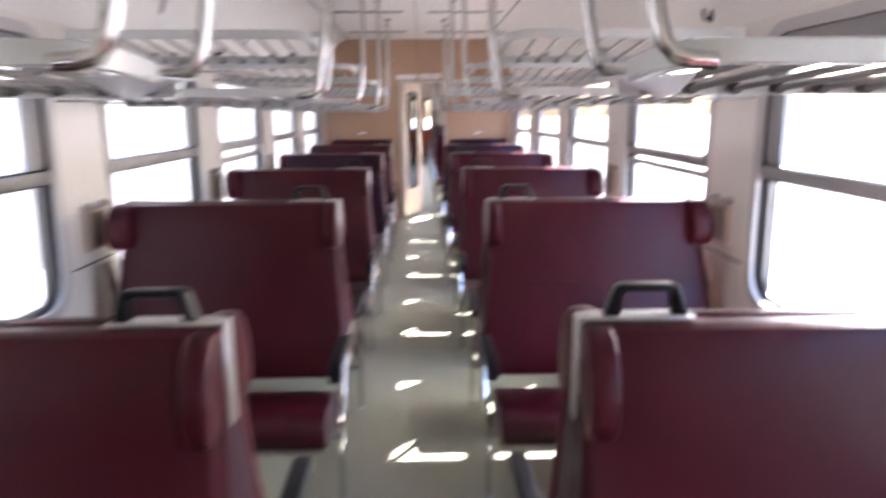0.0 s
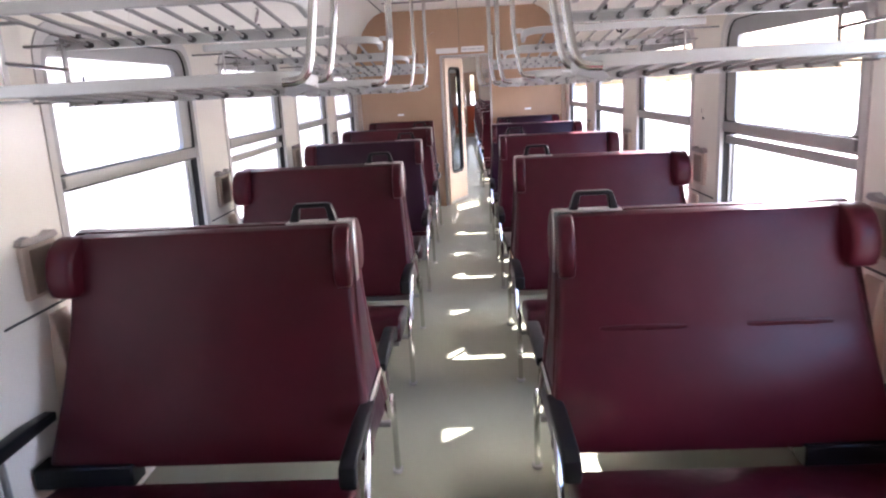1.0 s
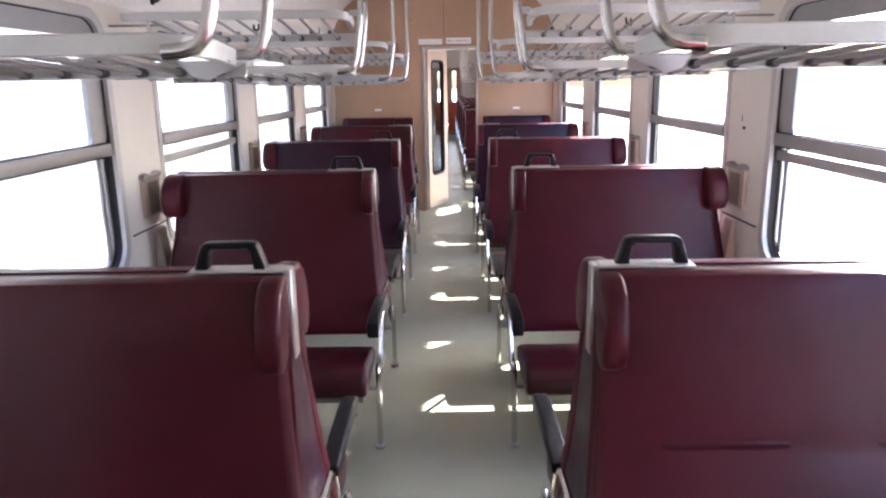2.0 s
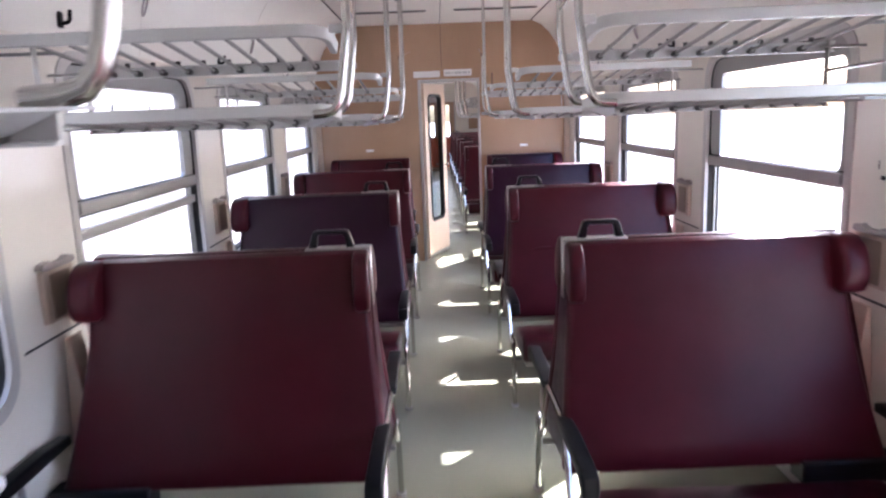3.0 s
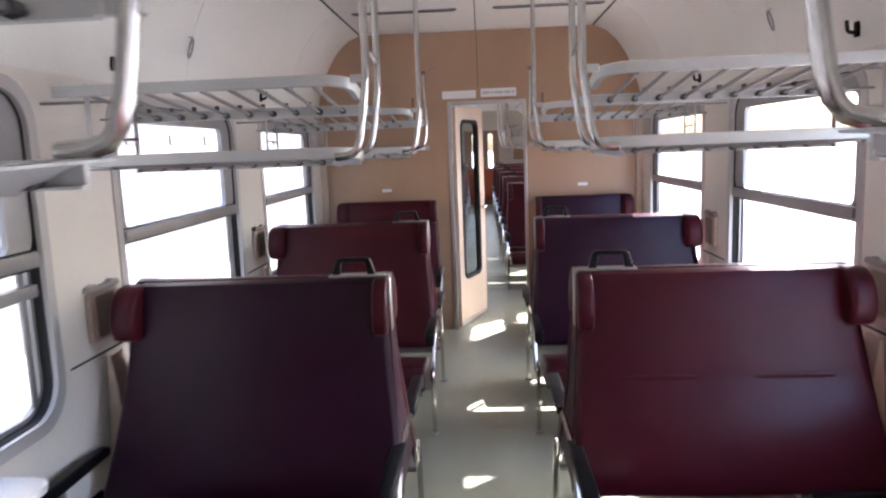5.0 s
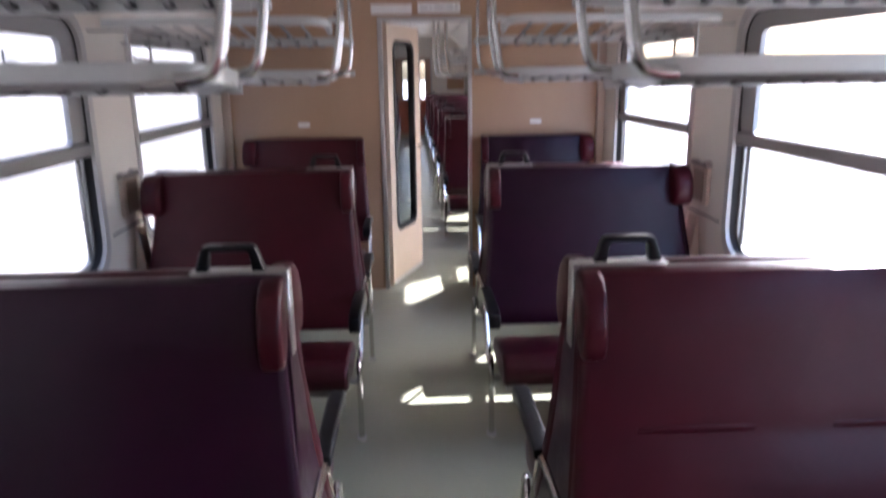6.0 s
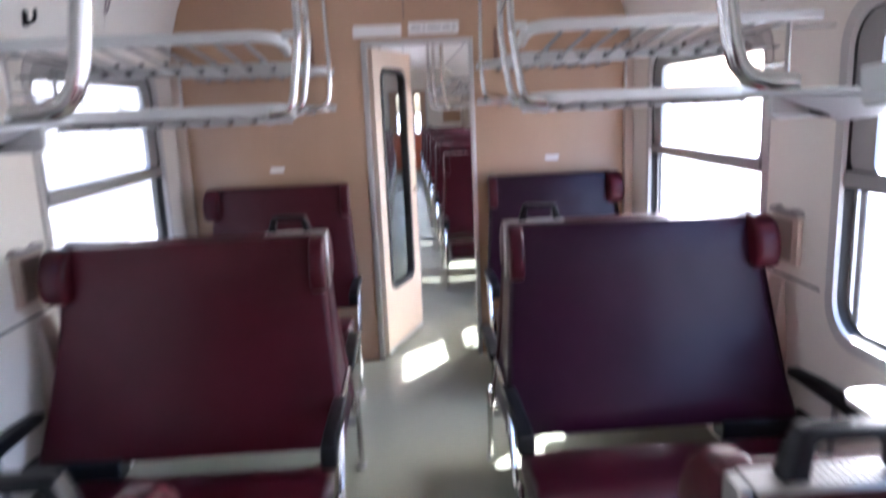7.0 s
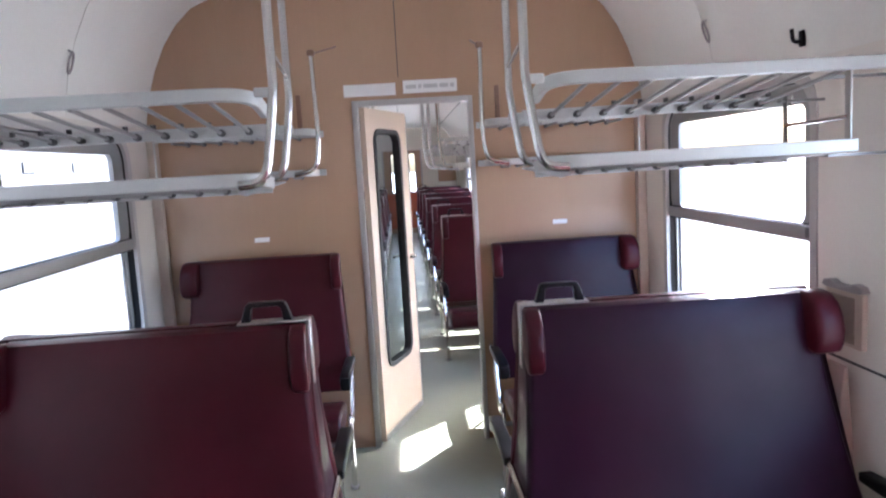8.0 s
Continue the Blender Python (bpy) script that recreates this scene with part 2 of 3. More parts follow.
def prism(outline, axis, lo, hi, bevel=0.0, seg=3):
    """A flat outline of (u, v) drawn out along an axis. axis x: u, v are y, z; axis y: x, z; axis z: x, y."""
    bm = bmesh.new()

    def at(u, v, w):
        return {"x": (w, u, v), "y": (u, w, v), "z": (u, v, w)}[axis]

    a_, b_ = ([bm.verts.new(at(u, v, w)) for u, v in outline] for w in (lo, hi))
    bm.faces.new(a_)
    bm.faces.new(list(reversed(b_)))
    n = len(outline)
    for i in range(n):
        bm.faces.new([a_[i], a_[(i + 1) % n], b_[(i + 1) % n], b_[i]])
    bmesh.ops.recalc_face_normals(bm, faces=bm.faces)
    if bevel:
        rim = [ed for ed in bm.edges if all(v in a_ for v in ed.verts) or all(v in b_ for v in ed.verts)]
        bmesh.ops.bevel(bm, geom=rim, offset=bevel, segments=seg, affect="EDGES", profile=0.5)
    return bm


def add_tube(bm, path, r, sides=8, mat=0, flat=None, section=None):
    """A tube along a path of points; flat=(w, h) gives a rectangular bar, h along z."""
    pts = [Vector(p) for p in path]
    rings = []
    up = Vector((0, 0, 1))
    last = None
    for i, p in enumerate(pts):
        d = (pts[min(i + 1, len(pts) - 1)] - pts[max(i - 1, 0)]).normalized()
        ref = up if abs(d.z) < 0.9 else Vector((0, 1, 0))
        s = d.cross(ref).normalized() if last is None else (last - d * last.dot(d)).normalized()
        last = s
        t = s.cross(d).normalized()
        if section:
            ring = [bm.verts.new(p + s * u + t * v) for u, v in section]
        elif flat:
            w, h = flat[0] / 2, flat[1] / 2
            ring = [bm.verts.new(p + s * u + t * v) for u, v in ((-w, -h), (w, -h), (w, h), (-w, h))]
        else:
            ring = [bm.verts.new(p + s * math.cos(k * math.tau / sides) * r + t * math.sin(k * math.tau / sides) * r) for k in range(sides)]
        rings.append(ring)
    fs = []
    for a_, b_ in zip(rings, rings[1:]):
        n = len(a_)
        fs += [bm.faces.new([a_[k], a_[(k + 1) % n], b_[(k + 1) % n], b_[k]]) for k in range(n)]
    fs.append(bm.faces.new(list(reversed(rings[0]))))
    fs.append(bm.faces.new(rings[-1]))
    for f in fs:
        f.material_index = mat
    return bm


def tube(path, r, sides=8, flat=None):
    return add_tube(bmesh.new(), path, r, sides, 0, flat)


def rounded(path, radius, steps=5):
    """The path with its corners rounded."""
    pts = [Vector(p) for p in path]
    out = [pts[0]]
    for i in range(1, len(pts) - 1):
        p, q, s = pts[i - 1], pts[i], pts[i + 1]
        r = min(radius, (p - q).length * 0.48, (s - q).length * 0.48)
        a_, b_ = q + (p - q).normalized() * r, q + (s - q).normalized() * r
        out += [(a_.lerp(q, k / steps)).lerp(q.lerp(b_, k / steps), k / steps) for k in range(steps + 1)]
    out.append(pts[-1])
    return out


def round_rect(u0, u1, v0, v1, r, steps=6):
    pts = []
    for cu, cv, a0 in ((u1 - r, v1 - r, 0), (u0 + r, v1 - r, 90), (u0 + r, v0 + r, 180), (u1 - r, v0 + r, 270)):
        pts += [(cu + r * math.cos(radians(a0 + 90 * k / steps)), cv + r * math.sin(radians(a0 + 90 * k / steps))) for k in range(steps + 1)]
    return pts


def ring_x(outer, inner, x0, x1, bevel=0.0):
    """A frame between two loops of equal count in the y, z plane, from x0 to x1."""
    bm = bmesh.new()
    loops = [[bm.verts.new((x, u, v)) for u, v in lp] for lp in (outer, inner) for x in (x0, x1)]
    n = len(outer)
    for k in range(n):
        j = (k + 1) % n
        o0, o1, i0, i1 = loops
        bm.faces.new([o0[k], o0[j], i0[j], i0[k]])
        bm.faces.new([o1[k], i1[k], i1[j], o1[j]])
        bm.faces.new([o0[k], o1[k], o1[j], o0[j]])
        bm.faces.new([i0[k], i0[j], i1[j], i1[k]])
    return bm


def plate_with_hole(rect, hole, to3d, depth):
    """A rectangle with one hole, drawn out by the vector depth. to3d turns (u, v) into a point."""
    bm = bmesh.new()
    loops = []
    for lp in (rect, hole):
        vs = [bm.verts.new(to3d(u, v)) for u, v in lp]
        loops += [bm.edges.new((vs[i], vs[(i + 1) % len(vs)])) for i in range(len(vs))]
    bmesh.ops.triangle_fill(bm, use_beauty=True, use_dissolve=False, edges=loops)
    res = bmesh.ops.extrude_face_region(bm, geom=list(bm.faces))
    bmesh.ops.translate(bm, verts=[v for v in res["geom"] if isinstance(v, bmesh.types.BMVert)], vec=depth)
    return bm


# ---------------------------------------------------------------- the plan of the carriage
P = 1.84                                   # seat pitch
MIDS = [-0.03 + P * i for i in range(5)]   # middles of the double benches
WALL_Y = 9.20                              # wooden partition
HALL = [11.42 + P * i for i in range(6)]   # benches of the room beyond
BACK, FAR = -5.2, 22.9                    # ends of the interior
WX = 1.40                                  # inner face of the side walls
WT = 0.07                                  # their thickness
Z0, Z1 = 0.80, 1.870                       # window opening
HALFW = 0.675                              # half its length
TOP = 2.61                                 # ceiling
COVE = [(1.0, 2.61), (1.10, 2.565), (1.19, 2.48), (1.265, 2.37), (1.325, 2.24), (1.37, 2.10), (1.395, 1.98), (1.40, 1.925)]

# floor
tagged(part("floor", box(-1.45, 1.45, BACK, FAR, -0.06, 0.0), LINO), "worn grey-green linoleum floor with pale scuffs", "floor", kind="structure")

# bays: middles of the windows, from behind the start to the far end
# The first two bays are unseen, added so their windows light the first benches
BAYS = [MIDS[0] - P * 1.5, MIDS[0] - P / 2] + [m + P / 2 for m in MIDS]
HALL_BAYS = [WALL_Y + 0.94] + [m + P / 2 for m in HALL[:-1]]


def side_wall(sign, y0, y1, centre, name):
    """One bay of the side wall with its window opening."""
    rect = [(y0, 0.0), (y1, 0.0), (y1, COVE[-1][1] + 0.01), (y0, COVE[-1][1] + 0.01)]
    hole = round_rect(centre - HALFW, centre + HALFW, Z0, Z1, 0.13)
    bm = plate_with_hole(rect, hole, lambda u, v: (sign * WX, u, v), Vector((sign * WT, 0, 0)))
    ob = part(name, bm, CREAM)
    return tagged(ob, "cream laminate side wall between the windows", "wall", kind="structure")


def window(sign, c, name, lowered=0.0):
    """A two-part carriage window: frame, gasket, fixed lower pane, upper sash pane and the transom between them."""
    w = thing(name, "tall two-part window in grey aluminium frame, rounded corners", "window", kind="structure")
    w.location = (sign * WX, c, 0)
    s = sign
    lo, hi = sorted((s * -0.006, s * 0.012))
    part("window_frame", ring_x(round_rect(-HALFW - 0.03, HALFW + 0.03, Z0 - 0.03, Z1 + 0.03, 0.15), round_rect(-HALFW + 0.012, HALFW - 0.012, Z0 + 0.012, Z1 - 0.012, 0.12), lo, hi), TRIM, w)
    lo, hi = sorted((s * 0.012, s * 0.066))
    part("gasket", ring_x(round_rect(-HALFW + 0.001, HALFW - 0.001, Z0 + 0.001, Z1 - 0.001, 0.129), round_rect(-HALFW + 0.014, HALFW - 0.014, Z0 + 0.014, Z1 - 0.014, 0.117), lo, hi), RUBBER, w)
    zt = 1.335
    lo, hi = sorted((s * 0.044, s * 0.066))
    part("inner_frame", ring_x(round_rect(-HALFW + 0.015, HALFW - 0.015, Z0 + 0.015, Z1 - 0.015, 0.116), round_rect(-HALFW + 0.030, HALFW - 0.030, Z0 + 0.032, Z1 - 0.030, 0.095), lo, hi), FRAME, w)
    # upper sash with broad stiles, set behind the trim
    lo, hi = sorted((s * 0.020, s * 0.043))
    sash = part("sash", ring_x(round_rect(-HALFW + 0.016, HALFW - 0.016, zt - 0.030, Z1 - 0.016, 0.112, 5), round_rect(-HALFW + 0.082, HALFW - 0.136, zt + 0.022, Z1 - 0.090, 0.035, 5), lo, hi), FRAME, w)
    part("pane", box(*sorted((s * 0.030, s * 0.034)), -HALFW + 0.080, HALFW - 0.134, zt + 0.020, Z1 - 0.088), GLASS, sash)
    part("pane", box(*sorted((s * 0.058, s * 0.062)), -HALFW + 0.028, HALFW - 0.028, Z0 + 0.030, zt), GLASS, w)
    for ya in (-HALFW + 0.046, HALFW - 0.074):
        part("stile", box(*sorted((s * 0.044, s * 0.057)), ya, ya + 0.028, Z0 + 0.034, zt - 0.034, 0.004, 1), FRAME, w)
    part("transom", box(*sorted((s * 0.004, s * 0.056)), -HALFW + 0.014, HALFW - 0.014, zt - 0.034, zt + 0.018, 0.008), FRAME, w)
    for za in (zt - 0.040, zt + 0.0185):
        part("seal", box(*sorted((s * 0.012, s * 0.019)), -HALFW + 0.016, HALFW - 0.016, za, za + 0.0055), RUBBER, w)
    if lowered:
        part("transom", box(*sorted((s * 0.022, s * 0.056)), -HALFW + 0.014, HALFW - 0.014, zt - lowered - 0.026, zt - lowered + 0.016, 0.006), FRAME, w)
    part("latch", box(*sorted((s * -0.004, s * 0.010)), -HALFW + 0.016, -HALFW + 0.045, zt - 0.026, zt + 0.014, 0.006), KNOB, w)
    return w


counter = 1
for sgn, side in ((1, "east"), (-1, "west")):
    cuts = [BACK, MIDS[0] - P] + MIDS + [WALL_Y + 0.02]
    for i, c in enumerate(BAYS):
        cc = c - 0.060  # the windows sit a little off the middle between two benches
        side_wall(sgn, cuts[i], cuts[i + 1], cc, f"wall_{side}_{i + 1}")
        window(sgn, cc, f"window_{counter}", 0.105 if (sgn < 0 and i == 4) else 0.07 if (sgn > 0 and i == 3) else 0.0)
        counter += 1
    cuts = [WALL_Y + 0.02] + HALL[:-1] + [FAR]
    for i, c in enumerate(HALL_BAYS):
        side_wall(sgn, cuts[i], cuts[i + 1], c, f"wall_{side}_{i + 11}")
        window(sgn, c, f"window_{counter}")
        counter += 1

# added box beyond the partition, on the door's hinge side, to darken the pane
tagged(part("wall_closet", box(-WX, -0.47, 10.35, 12.1, 0.0, 2.55, 0.004), BEIGE), "added beige box beyond the doorway, darkening its left side", "wall", kind="structure")

# end walls
prof = [(x, z) for x, z in COVE] + [(WX, 0.0), (-WX, 0.0)] + [(-x, z) for x, z in reversed(COVE)]
tagged(part("wall_south", prism(prof, "y", BACK - 0.06, BACK), CREAM), "plain cream end wall of the carriage", "wall", kind="structure")

# ceiling: flat middle, curved coves, with joints
bm = bmesh.new()
for y0, y1 in ((BACK, WALL_Y), (WALL_Y, FAR)):
    n_ = max(1, round((y1 - y0) / P))
    for k in range(n_):
        ya, yb = y0 + (y1 - y0) * k / n_ + 0.002, y0 + (y1 - y0) * (k + 1) / n_ - 0.002
        for xa, xb in ((-0.985, -0.004), (0.004, 0.985)):
            add_box(bm, xa, xb, ya, yb, TOP, TOP + 0.02, 0.003, 0, 1)
add_box(bm, -1.05, 1.05, BACK, FAR, TOP + 0.02, TOP + 0.05, 0, 1)
tagged(part("ceiling", bm, [CEIL, DARK]), "flat off-white ceiling panels with dark joints", "ceiling", kind="structure")


def cove(sign, joints, name):
    bm = bmesh.new()
    for ya, yb in zip(joints, joints[1:]):
        ya, yb = ya + 0.003, yb - 0.003
        inner = [(x, z) for x, z in COVE]
        outer = [(x + 0.03, z + 0.02) for x, z in COVE]
        outer[-1] = (1.47, 1.90)
        rows = []
        for y in (ya, yb):
            rows.append(([bm.verts.new((sign * x, y, z)) for x, z in inner], [bm.verts.new((sign * x, y, z)) for x, z in outer]))
        (i0, o0), (i1, o1) = rows
        for k in range(len(inner) - 1):
            bm.faces.new([i0[k], i0[k + 1], i1[k + 1], i1[k]])
            bm.faces.new([o0[k], o1[k], o1[k + 1], o0[k + 1]])
            bm.faces.new([i0[k], o0[k], o0[k + 1], i0[k + 1]])
            bm.faces.new([i1[k], i1[k + 1], o1[k + 1], o1[k]])
    # backing behind the joints
    back = [(x + 0.028, z + 0.018) for x, z in COVE]
    for k in range(len(back) - 1):
        (xa, za), (xb, zb) = back[k], back[k + 1]
        f = bm.faces.new([bm.verts.new((sign * x, y, z)) for x, z, y in ((xa, za, BACK), (xb, zb, BACK), (xb, zb, FAR), (xa, za, FAR))])
        f.material_index = 1
    ob = part(name, bm, [CEIL, DARK])
    return tagged(ob, "curved off-white ceiling cove with panel joints", "ceiling", kind="structure")


JOINTS = [BACK, *[b + 0.0 for b in BAYS[1:]], WALL_Y + 0.02, *HALL_BAYS[1:], FAR]
cove(1, JOINTS, "ceiling_cove_east")
cove(-1, JOINTS, "ceiling_cove_west")


def vent(x0, x1, y):
    v = thing("ceiling_vent", "narrow dark slot vent strip across the ceiling", "vent", "ceiling vents")
    v.location = ((x0 + x1) / 2, y, TOP)
    h = (x1 - x0) / 2
    part("frame", box(-h, h, -0.022, 0.022, -0.012, 0.0, 0.004), STEEL, v)
    part("slot", box(-h + 0.02, h - 0.02, -0.012, 0.012, -0.015, -0.009), DARK, v)


for b in BAYS[2:] + HALL_BAYS[1:4]:
    yv = b - 0.03
    vent(-0.88, -0.13, yv)
    vent(0.13, 0.92, yv)

# ---------------------------------------------------------------- partition and door
DX0, DX1, DZ = -0.235, 0.395, 1.995
bm = bmesh.new()
outer = [(x, z) for x, z in COVE] + [(WX, 0.0), (DX1, 0.0), (DX1, DZ), (DX0, DZ), (DX0, 0.0), (-WX, 0.0)] + [(-x, z) for x, z in reversed(COVE)]
vs = [bm.verts.new((x, WALL_Y, z)) for x, z in outer]
es = [bm.edges.new((vs[i], vs[(i + 1) % len(vs)])) for i in range(len(vs))]
bmesh.ops.triangle_fill(bm, use_beauty=True, use_dissolve=False, edges=es)
res = bmesh.ops.extrude_face_region(bm, geom=list(bm.faces))
bmesh.ops.translate(bm, verts=[v for v in res["geom"] if isinstance(v, bmesh.types.BMVert)], vec=(0, 0.04, 0))
partition = tagged(part("wall_partition", bm, WOOD), "brown wood laminate partition with arched top and doorway", "wall", kind="structure")
part("joint", box(0.004, 0.009, WALL_Y - 0.0015, WALL_Y, 2.14, TOP - 0.005), DARK, partition)
for xs in (-1, 1):
    part("corner_post", box(*sorted((xs * 1.345, xs * 1.398)), WALL_Y - 0.05, WALL_Y, 0.0, 1.95, 0.008), BEIGE, partition)
for x in (-0.823, 0.894):
    part("seat_label", box(x - 0.042, x + 0.042, WALL_Y - 0.003, WALL_Y, 1.262, 1.288, 0.001, 1), WHITE, partition, "small white number plate")
doorframe = thing("door_1", "aluminium framed doorway with cream door standing open", "door", kind="structure")
doorframe.location = (0, WALL_Y, 0)
part("jamb", box(DX0 - 0.028, DX0 + 0.004, -0.012, 0.052, 0.0, DZ + 0.028, 0.004), ALU, doorframe)
part("jamb", box(DX1 - 0.004, DX1 + 0.022, -0.012, 0.052, 0.0, DZ + 0.028, 0.004), ALU, doorframe)
part("head", box(DX0 + 0.004, DX1 - 0.004, -0.012, 0.052, DZ - 0.004, DZ + 0.028, 0.004), ALU, doorframe)
# open leaf, hinged on the left jamb
LW = 0.655
leaf = plate_with_hole([(0.0, 0.012), (LW, 0.012), (LW, 1.988), (0.0, 1.988)], round_rect(0.115, LW - 0.14, 0.44, 1.86, 0.07), lambda u, v: (u, -0.016, v), Vector((0, 0.032, 0)))
leaf_ob = part("door_leaf", leaf, surface("cream_door_laminate", (0.60, 0.48, 0.36), 0.36, 0.0, 2.5, 80, 0.06, 0.05), doorframe, "cream laminate door leaf standing open")
leaf_ob.matrix_basis = pose(DX0 + 0.022, 0.04, 0, 0, 0, 69)


def ring_y(outer, inner, y0, y1):
    bm = ring_x(outer, inner, y0, y1)
    for v in bm.verts:
        v.co = Vector((v.co.y, v.co.x, v.co.z))
    return bm


part("gasket", ring_y(round_rect(0.10, LW - 0.125, 0.425, 1.875, 0.085), round_rect(0.13, LW - 0.155, 0.455, 1.845, 0.055), -0.024, 0.024), RUBBER, leaf_ob)
part("pane", prism(round_rect(0.125, LW - 0.15, 0.45, 1.85, 0.06), "y", -0.003, 0.003), DOOR_GLASS, leaf_ob)
part("kick_strip", box(0.01, LW - 0.01, -0.0195, -0.0165, 0.015, 0.05), ALU, leaf_ob)
part("edge_strip", box(LW + 0.0005, LW + 0.006, -0.02, 0.02, 0.02, 1.97), ALU, leaf_ob)
part("handle", tube(rounded([(LW - 0.06, -0.017, 1.06), (LW - 0.06, -0.06, 1.06), (LW - 0.16, -0.06, 1.06)], 0.02), 0.009), CHROME, leaf_ob)
part("handle", tube(rounded([(LW - 0.06, 0.017, 1.06), (LW - 0.06, 0.06, 1.06), (LW - 0.16, 0.06, 1.06)], 0.02), 0.009), CHROME, leaf_ob)
# signs over the door
tagged(part("sign", box(-0.303, -0.012, WALL_Y - 0.006, WALL_Y, 2.045, 2.112, 0.002, 1), WHITE), "blank white enamel sign above the doorway", "sign")
s2 = tagged(part("sign", box(0.030, 0.335, WALL_Y - 0.006, WALL_Y, 2.05, 2.122, 0.002, 1), WHITE), "white sign with a line of grey lettering", "sign")
for k, (xa, xb) in enumerate(((0.045, 0.105), (0.115, 0.135), (0.145, 0.225), (0.235, 0.285), (0.295, 0.318))):
    part("lettering", box(xa, xb, WALL_Y - 0.0075, WALL_Y - 0.006, 2.075, 2.097), GREYINK, s2)


# ---------------------------------------------------------------- double benches
def bench_back():
    pts = [(-0.022, 1.182), (-0.044, 1.186), (-0.066, 1.178), (-0.081, 1.150), (-0.101, 1.04), (-0.122, 0.90), (-0.158, 0.72), (-0.186, 0.62), (-0.212, 0.54),
           (-0.236, 0.475), (-0.228, 0.447), (-0.20, 0.44), (-0.17, 0.452), (-0.130, 0.56), (-0.070, 0.80), (-0.036, 1.0), (-0.020, 1.10)]
    return pts


def bench_wing():
    return [(-0.024, 1.181), (-0.060, 1.187), (-0.098, 1.181), (-0.130, 1.156), (-0.152, 1.116), (-0.161, 1.070), (-0.158, 1.032), (-0.145, 1.004), (-0.122, 0.993), (-0.095, 0.999), (-0.027, 1.028)]


def bench_cushion():
    return [(-0.600, 0.298), (-0.628, 0.318), (-0.640, 0.360), (-0.630, 0.402), (-0.600, 0.426), (-0.54, 0.430), (-0.40, 0.416), (-0.26, 0.398), (-0.232, 0.385), (-0.225, 0.355), (-0.24, 0.312), (-0.40, 0.292)]


def flip(pts, s):
    return [(u * s, v) for u, v in pts]


def flared(bm, xa, xb, x0, x1):
    """Widens a back downwards: its ends at xa and xb high up, x0 and x1 at the foot."""
    for v in bm.verts:
        k = min(1.0, max(0.0, (1.02 - v.co.z) / 0.57)) ** 1.15
        u = (v.co.x - xa) / (xb - xa)
        v.co.x = (xa + (x0 - xa) * k) * (1 - u) + (xb + (x1 - xb) * k) * u
    return bm


def sheared(bm, rate):
    """Leans a wing outwards towards its front edge."""
    for v in bm.verts:
        v.co.x += rate * max(0.0, abs(v.co.y) - 0.03)
    return bm


def bench_sides(b, sides, xa=0.328, xb=1.25):
    xl = xa - 0.032
    for s in sides:
        part("backrest", flared(prism(flip(bench_back(), s), "x", xa, xb, 0.022), xa, xb, xa - 0.047, xb + 0.10), VINYL, b)
        part("headrest_wing", sheared(prism(flip(bench_wing(), s), "x", xa - 0.003, xa + 0.050, 0.013), -0.03), VINYL, b)
        part("headrest_wing", sheared(prism(flip(bench_wing(), s), "x", xb - 0.055, xb + 0.035, 0.02), 0.10), VINYL, b)
        part("seat_cushion", prism(flip(bench_cushion(), s), "x", xa + 0.0, xb + 0.07, 0.02), SEAT, b)
        part("seat_frame", prism(flip([(-0.58, 0.268), (-0.58, 0.297), (-0.26, 0.297), (-0.26, 0.268)], s), "x", xa + 0.02, xb - 0.02), STEEL, b)
        part("support_bar", tube([(xl + 0.01, s * -0.40, 0.255), (WX - 0.002, s * -0.40, 0.255)], 0.014), STEEL, b)
        # aisle leg with its loop up to the arm rail
        leg = rounded([(xl, s * -0.465, 0.004), (xl, s * -0.455, 0.24), (xl, s * -0.43, 0.395), (xl, s * -0.355, 0.29), (xl, s * -0.27, 0.40), (xl, s * -0.185, 0.585)], 0.07)
        part("leg", tube(leg, 0.0125), CHROME, b)
        part("foot", prism(round_rect(xl - 0.022, xl + 0.022, s * -0.465 - 0.03, s * -0.465 + 0.03, 0.02, 3), "z", 0.0, 0.012, 0.003, 1), STEEL, b)
        part("armrest", prism(flip([(-0.155, 0.588), (-0.155, 0.618), (-0.30, 0.632), (-0.53, 0.632), (-0.575, 0.618), (-0.585, 0.585), (-0.575, 0.555), (-0.545, 0.562), (-0.50, 0.588)], s), "x", xl - 0.024, xl + 0.026, 0.009), BLACK, b, "black plastic armrest")
        part("armrest", prism(flip([(-0.155, 0.588), (-0.155, 0.618), (-0.30, 0.632), (-0.53, 0.632), (-0.575, 0.618), (-0.585, 0.585), (-0.50, 0.588)], s), "x", xb + 0.085, xb + 0.135, 0.009), BLACK, b, "black plastic armrest")
        part("arm_bracket", tube([(xb + 0.11, s * -0.40, 0.255), (xb + 0.11, s * -0.42, 0.592)], 0.011), STEEL, b)
        part("wall_bracket", box(xb - 0.19, WX - 0.012, *sorted((s * -0.255, s * -0.165)), 0.385, 0.462, 0.006, 1), BLACK, b, "black steel bracket at the wall end")


